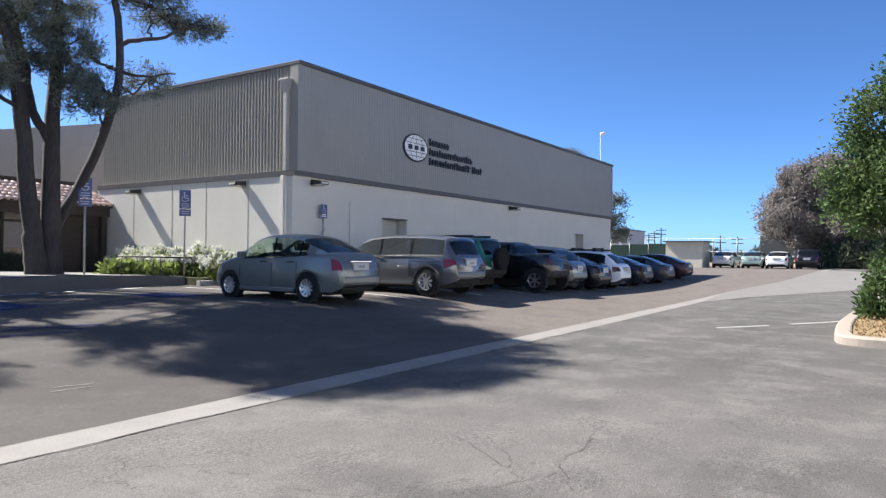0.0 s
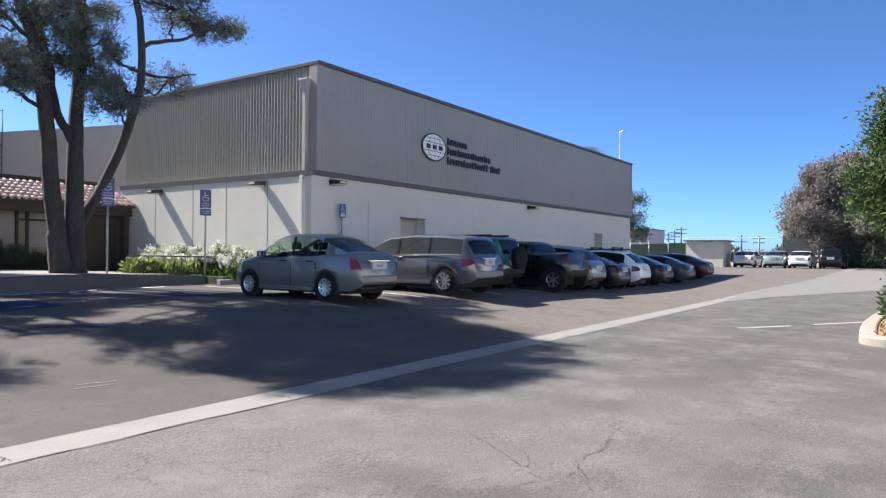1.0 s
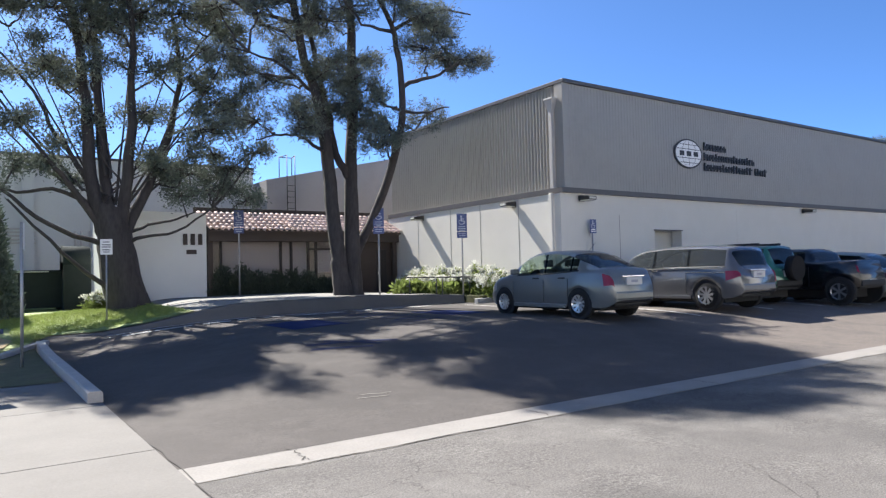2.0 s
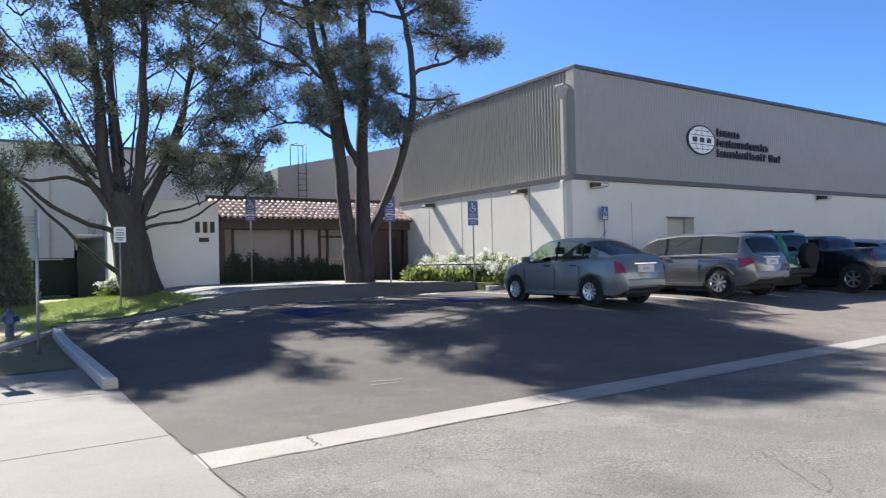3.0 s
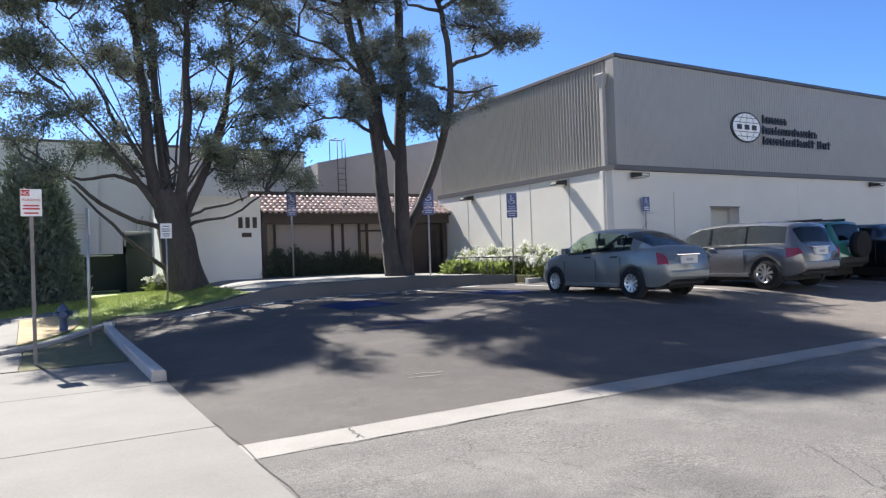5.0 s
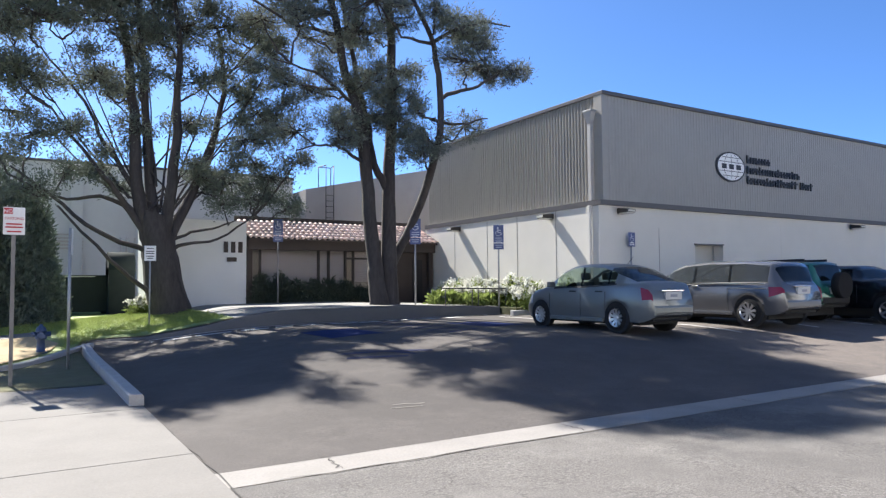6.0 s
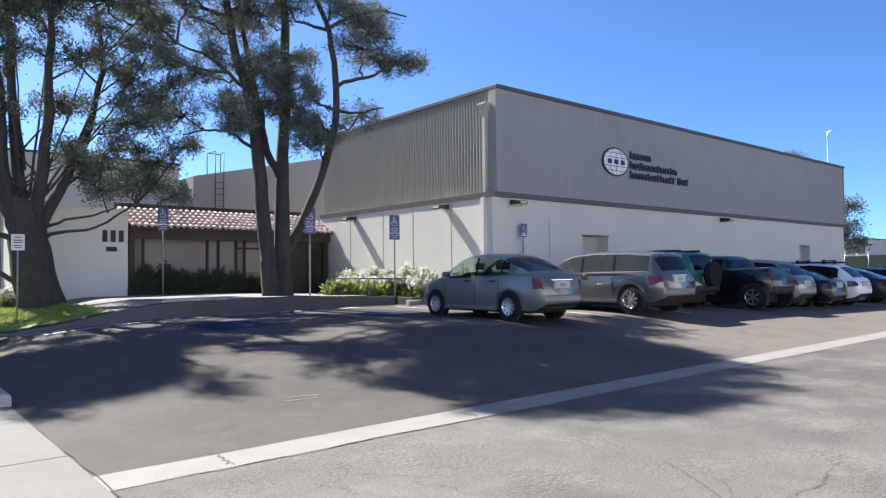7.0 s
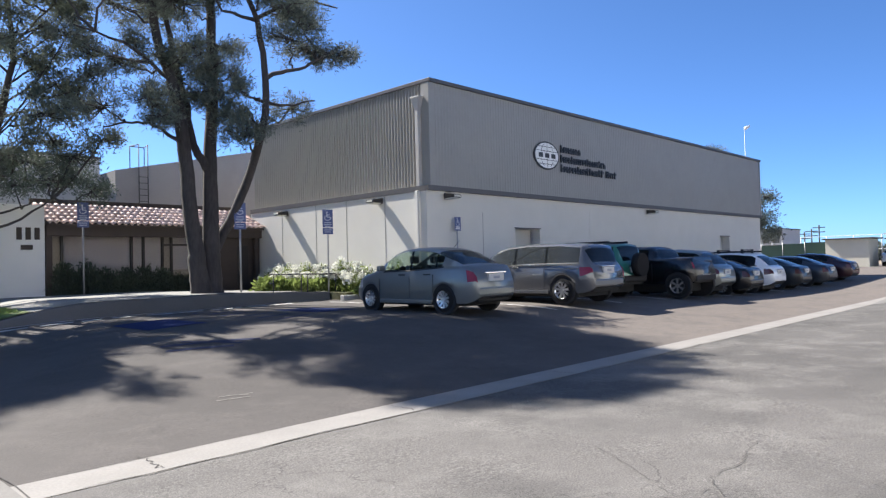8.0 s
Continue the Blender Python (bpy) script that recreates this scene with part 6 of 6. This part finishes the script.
# tall dark hedge trees and low hedge by the lawn
for x, y, rx, h in ((-1.82, 25.2, 1.0, 5.45), (-0.37, 25.5, 0.95, 5.15), (0.37, 26.0, 0.7, 4.6)):
    bush("hedge_column", x, y, H(x, y), rx, 0.9, h, M_HEDGE, 3200, 0.2, "tall dense dark green hedge column", None, 0, "hedge columns")
for x in (0.55, 0.85):
    bush("low_hedge", x, 25.2, H(x, 25.2), 0.42, 0.5, 2.15, M_HEDGE, 1300, 0.16, "dense dark green low hedge", None, 0, "low hedges")

# grass blades on the near lawn
pts = []
while len(pts) < 15000:
    x, y = rng.uniform(-1.5, 7.0), rng.uniform(15.5, 26.0)
    if 1.5 < x < 4.85 and y > bank_foot(x) + 0.5 or x < 1.2 + (y - 18.75) * 0.55 - 0.1 and (y > 15.6 + (x + 0.45) * 1.7 + 0.2 or y > 19.5) and not 19.2 < y - 0.05 * x < 22.1 - 20 * (x > 0.4):
        if x > 0.9 or y > 22.2:
            pts.append((x, y, H(x, y) + 0.045))
v, f = blades(pts, [(0, 0, 1.6)] * len(pts), 4, 0.05, 0.007, 0.03)
M_BLADE = leaf_material("grass_blades", (0.24, 0.3, 0.09), (0.31, 0.33, 0.12), 0.3)
tagged(mesh_np("grass_blades", v, f, M_BLADE, None), "short green grass blades on the lawn", "grass", kind="stuff")

# ---- yard left of the wing ----
M_DKGREEN = material("dark_green_metal", (0.024, 0.031, 0.031), 0.9, var=0.15, spec=0.15)
bin_ = tagged(empty("waste_container", 2.4, 31.0, 0.46), "dark green waste container in the shaded yard", "container")
part("body", bx(-0.9, 0.8, 0, 1.4, 0.1, 1.5, 0.03), M_DKGREEN, bin_)
part("lid", bx(-0.95, 0.85, -0.06, 1.45, 1.5, 1.58, 0.02), M_DKGREEN, bin_)
part("lid_edge", bx(-0.95, 0.2, -0.085, -0.06, 1.5, 1.55), M_GUTTER, bin_)
for x in (-0.75, 0.65):
    part("foot", bx(x - 0.1, x + 0.1, 0.1, 1.3, 0.0, 0.1), M_DKGREEN, bin_)
cover = tagged(empty("covered_stand", 3.55, 30.6, 0.46), "dark fabric-covered stand with rounded top", "cover")
bm = bmesh.new()
rod(bm, (-0.5, 0.5, 1.9), (0.48, 0.5, 1.9), 0.62, n=20)
part("hood", bm, M_DKGREEN, cover)
part("skirt", bx(-0.5, 0.48, -0.1, 1.1, 0.0, 1.9, 0.02), M_DKGREEN, cover)
lv = tagged(empty("wall_louvre", 1.8, 35.98, 3.5), "grey louvred vent on the rear hall", "vent")
for k in range(5):
    part("slat", bx(-0.7, 0.7, -0.08, 0.0, 0.16 * k - 0.2, 0.16 * k - 0.12, 0.01), M_GUTTER, lv)
for x in (4.1, 4.35, 4.7):
    pp = tagged(empty("wall_pipe", x, 35.9, 0.5), "grey vertical pipe on the rear hall", "pipe", "wall pipes")
    part("tube", rodm((0, 0, 0), (0, 0, 3.4), 0.05, n=8), M_GUTTER, pp)
    part("bracket", bx(-0.08, 0.08, -0.06, 0.1, 2.4, 2.46), M_GUTTER, pp)

# ---- kerbed island ----
ring = [(16.0, -6.5), (15.0, -3.0), (14.45, -0.6), (14.42, 0.1), (14.55, 0.6), (14.9, 0.86), (16.0, 0.95), (18.2, 1.0), (20.5, 0.93), (22.5, 0.8), (25.0, 0.5), (28, -0.5), (30, -3.0)]
M_ISLAND = material("tan_concrete", (0.31, 0.268, 0.225), 0.85, var=0.14, scale=2, fine=40, bump=0.2, stain=0.6, tint=(0.3, 0.255, 0.21))
ring_smooth = [p[:2] for p in bend([(x, y, 0) for x, y in ring], 4, 0.0)]
kerb_run("kerb", ring_smooth[::-1], 0.3, 0.17, M_ISLAND, "pale rounded kerb of the planted island")
inner = [(x + 0.22 if x < 15.2 else x, y - (0.25 if y > 0.3 else 0)) for x, y in ring]
M_MULCH = material("bark_mulch", (0.25, 0.175, 0.09), 0.95, var=0.4, scale=5, fine=35, bump=0.8, stain=0.6, tint=(0.12, 0.07, 0.04))
tagged(poly_sheet("mulch", inner, 0.13, M_MULCH, 1.0), "brown bark mulch on the island", "mulch", kind="stuff")
for x, y, rx, h in ((19.6, 0.25, 0.4, 0.8), (19.5, -1.9, 0.7, 0.7), (21.3, 0.2, 0.5, 0.9), (23.4, 0.0, 0.5, 0.7)):
    bush("leafy_shrub", x, y, 0.13, rx, rx, h, M_GREEN, 240, 0.2, "low leafy shrub on the island mulch", M_PETAL, 12, "island shrubs")
v, f = blades([(x, y, 0.14) for x, y in zip(rng.uniform(14.9, 19.5, 1500), rng.uniform(-2.5, 0.6, 1500))], [(0, 0, 0.2)] * 1500, 2, 0.09, 0.012, 0.05)
tagged(mesh_np("mulch_chips", v, f, M_MULCH, None), "loose bark chips on the island", "mulch", kind="stuff")


# ---- far side of the yard ----
M_SHED = material("cream_render", (0.62, 0.58, 0.47), 0.9, var=0.06, scale=1, stain=0.4)
M_SCREEN = material("green_screen", (0.014, 0.042, 0.032), 0.8, var=0.15, scale=0.6)
M_FARGREY = material("dark_screen", (0.07, 0.08, 0.085), 0.8, var=0.15, scale=0.6)
ZF = H(64, 12)
shed = tagged(empty("shed", 64.5, 15.5, ZF), "small cream shed with flat dark roof", "shed")
part("wall", bx(-1.5, 1.5, -1.6, 1.55, 0, 2.25), M_SHED, shed)
part("roof", bx(-1.75, 1.75, -1.95, 1.75, 2.25, 2.36, 0.02), M_TRIM, shed)
fence = tagged(empty("screen_fence", 64, 20, ZF), "dark green screened fence behind the hall", "fence")
for k in range(4):
    part("panel", bx(-0.04, 0.04, -2.9 + 1.8 * k + 0.02, -1.1 + 1.8 * k - 0.02, 0.05, 1.95 + 0.06 * (3 - k)), M_SCREEN, fence)
    part("post", rodm((0.0, -2.9 + 1.8 * k, 0), (0, -2.9 + 1.8 * k, 2.2), 0.05, n=6), M_POST, fence)
fence = tagged(empty("chain_fence", 80, 8, ZF - 0.08), "tall wire fence with dark screening at the yard's end", "fence")
for k in range(13):
    part("post", rodm((0, -14 + 2.5 * k, 0), (0, -14 + 2.5 * k, 3.1), 0.05, n=6), M_POST, fence)
for z in (1.6, 3.05):
    part("wire_rail", rodm((0, -14, z), (0, 16, z), 0.03, n=5), M_POST, fence)
part("screen", bx(-0.06, -0.02, -0.6, 3.7, 0.9, 3.3), M_FARGREY, fence)
part("screen", bx(-0.06, -0.02, -12, -0.7, 0.2, 2.6), M_FARGREY, fence)
part("tall_post", rodm((0, 3.7, 0), (0, 3.7, 4.9), 0.07, n=6), M_POST, fence)
off = tagged(empty("far_building", 110, 36.5, 0.6), "pale far building with dark window openings", "building")
part("wall", bx(-4, 4, -2.2, 2.6, 0, 5.0), M_BACKW, off)
part("roof_edge", bx(-4.1, 4.1, -2.3, 2.7, 5.0, 5.15), M_TRIM, off)
for k in range(3):
    for z in (1.0, 3.0):
        part("window", bx(-4.05, -4.0, -1.8 + 1.5 * k, -0.9 + 1.5 * k, z, z + 1.2), M_FARGREY, off)


def pole(x, y, h, label="far wooden utility pole with crossarm"):
    r = tagged(empty("utility_pole", x, y, 0.5), label, "pole", "far utility poles")
    part("shaft", rodm((0, 0, 0), (0, 0, h), 0.16, 0.12, 7), M_BARK, r)
    for z in (h - 0.5, h - 1.4):
        part("crossarm", bx(-0.08, 0.08, -1.1, 1.1, z - 0.08, z + 0.08), M_BARK, r)
    return r


for x, y, h in ((150, 44.3, 6.0), (150, 43.0, 6.5), (150, 41.6, 7.2), (150, 29.5, 5.4), (150, 26.2, 5.2), (150, 17.5, 5.0)):
    pole(x, y, h)
ws = tagged(empty("windsock", 90, 33.2, 0.5), "tall mast with a small pale windsock", "windsock")
part("mast", rodm((0, 0, 0), (0, 0, 17.7), 0.06, 0.035, 8), M_POST, ws)
bm = bmesh.new()
rod(bm, (0, 0, 17.6), (0.3, -0.55, 17.9), 0.22, 0.12, 12)
part("sock", bm, M_SWHITE, ws)
for x, y0, y1, h, n in ((128, 14, 60, 2.6, 16), (84, -16, 6, 1.8, 14)):
    for k in range(n):
        yy = y0 + (y1 - y0) * (k + 0.5) / n
        bush("far_bush", x + rng.uniform(-2, 2), yy, 0.5, 2.2, (y1 - y0) / n * 0.75, h * rng.uniform(0.7, 1.2), M_PINE, 260, 0.6, "dark green bush on the far boundary", None, 0, "far boundary bushes")
for x, y in ((71.5, 4.9), (71, 3.2), (70.5, 1.6), (69.5, 0.3), (68, -1.2)):
    bush("dark_bush", x, y, H(x, y), 1.3, 1.2, 2.3, M_DARKSHRUB, 700, 0.4, "dark bush under the broad tree", None, 0, "bushes under the broad tree")

# plain unseen wall across the street, added to bounce sunlight onto shaded fronts
M_BOUNCE = material("street_stucco", (0.73, 0.725, 0.7), 0.9, var=0.06, scale=0.8, fine=30, stain=0.4, tint=(0.65, 0.64, 0.615))
tagged(part("wall_south", bx(-50, 55, -16.4, -16.0, -0.4, 9.0, 0.05), M_BOUNCE), "added plain pale wall across the street to bounce light", "wall", kind="structure")
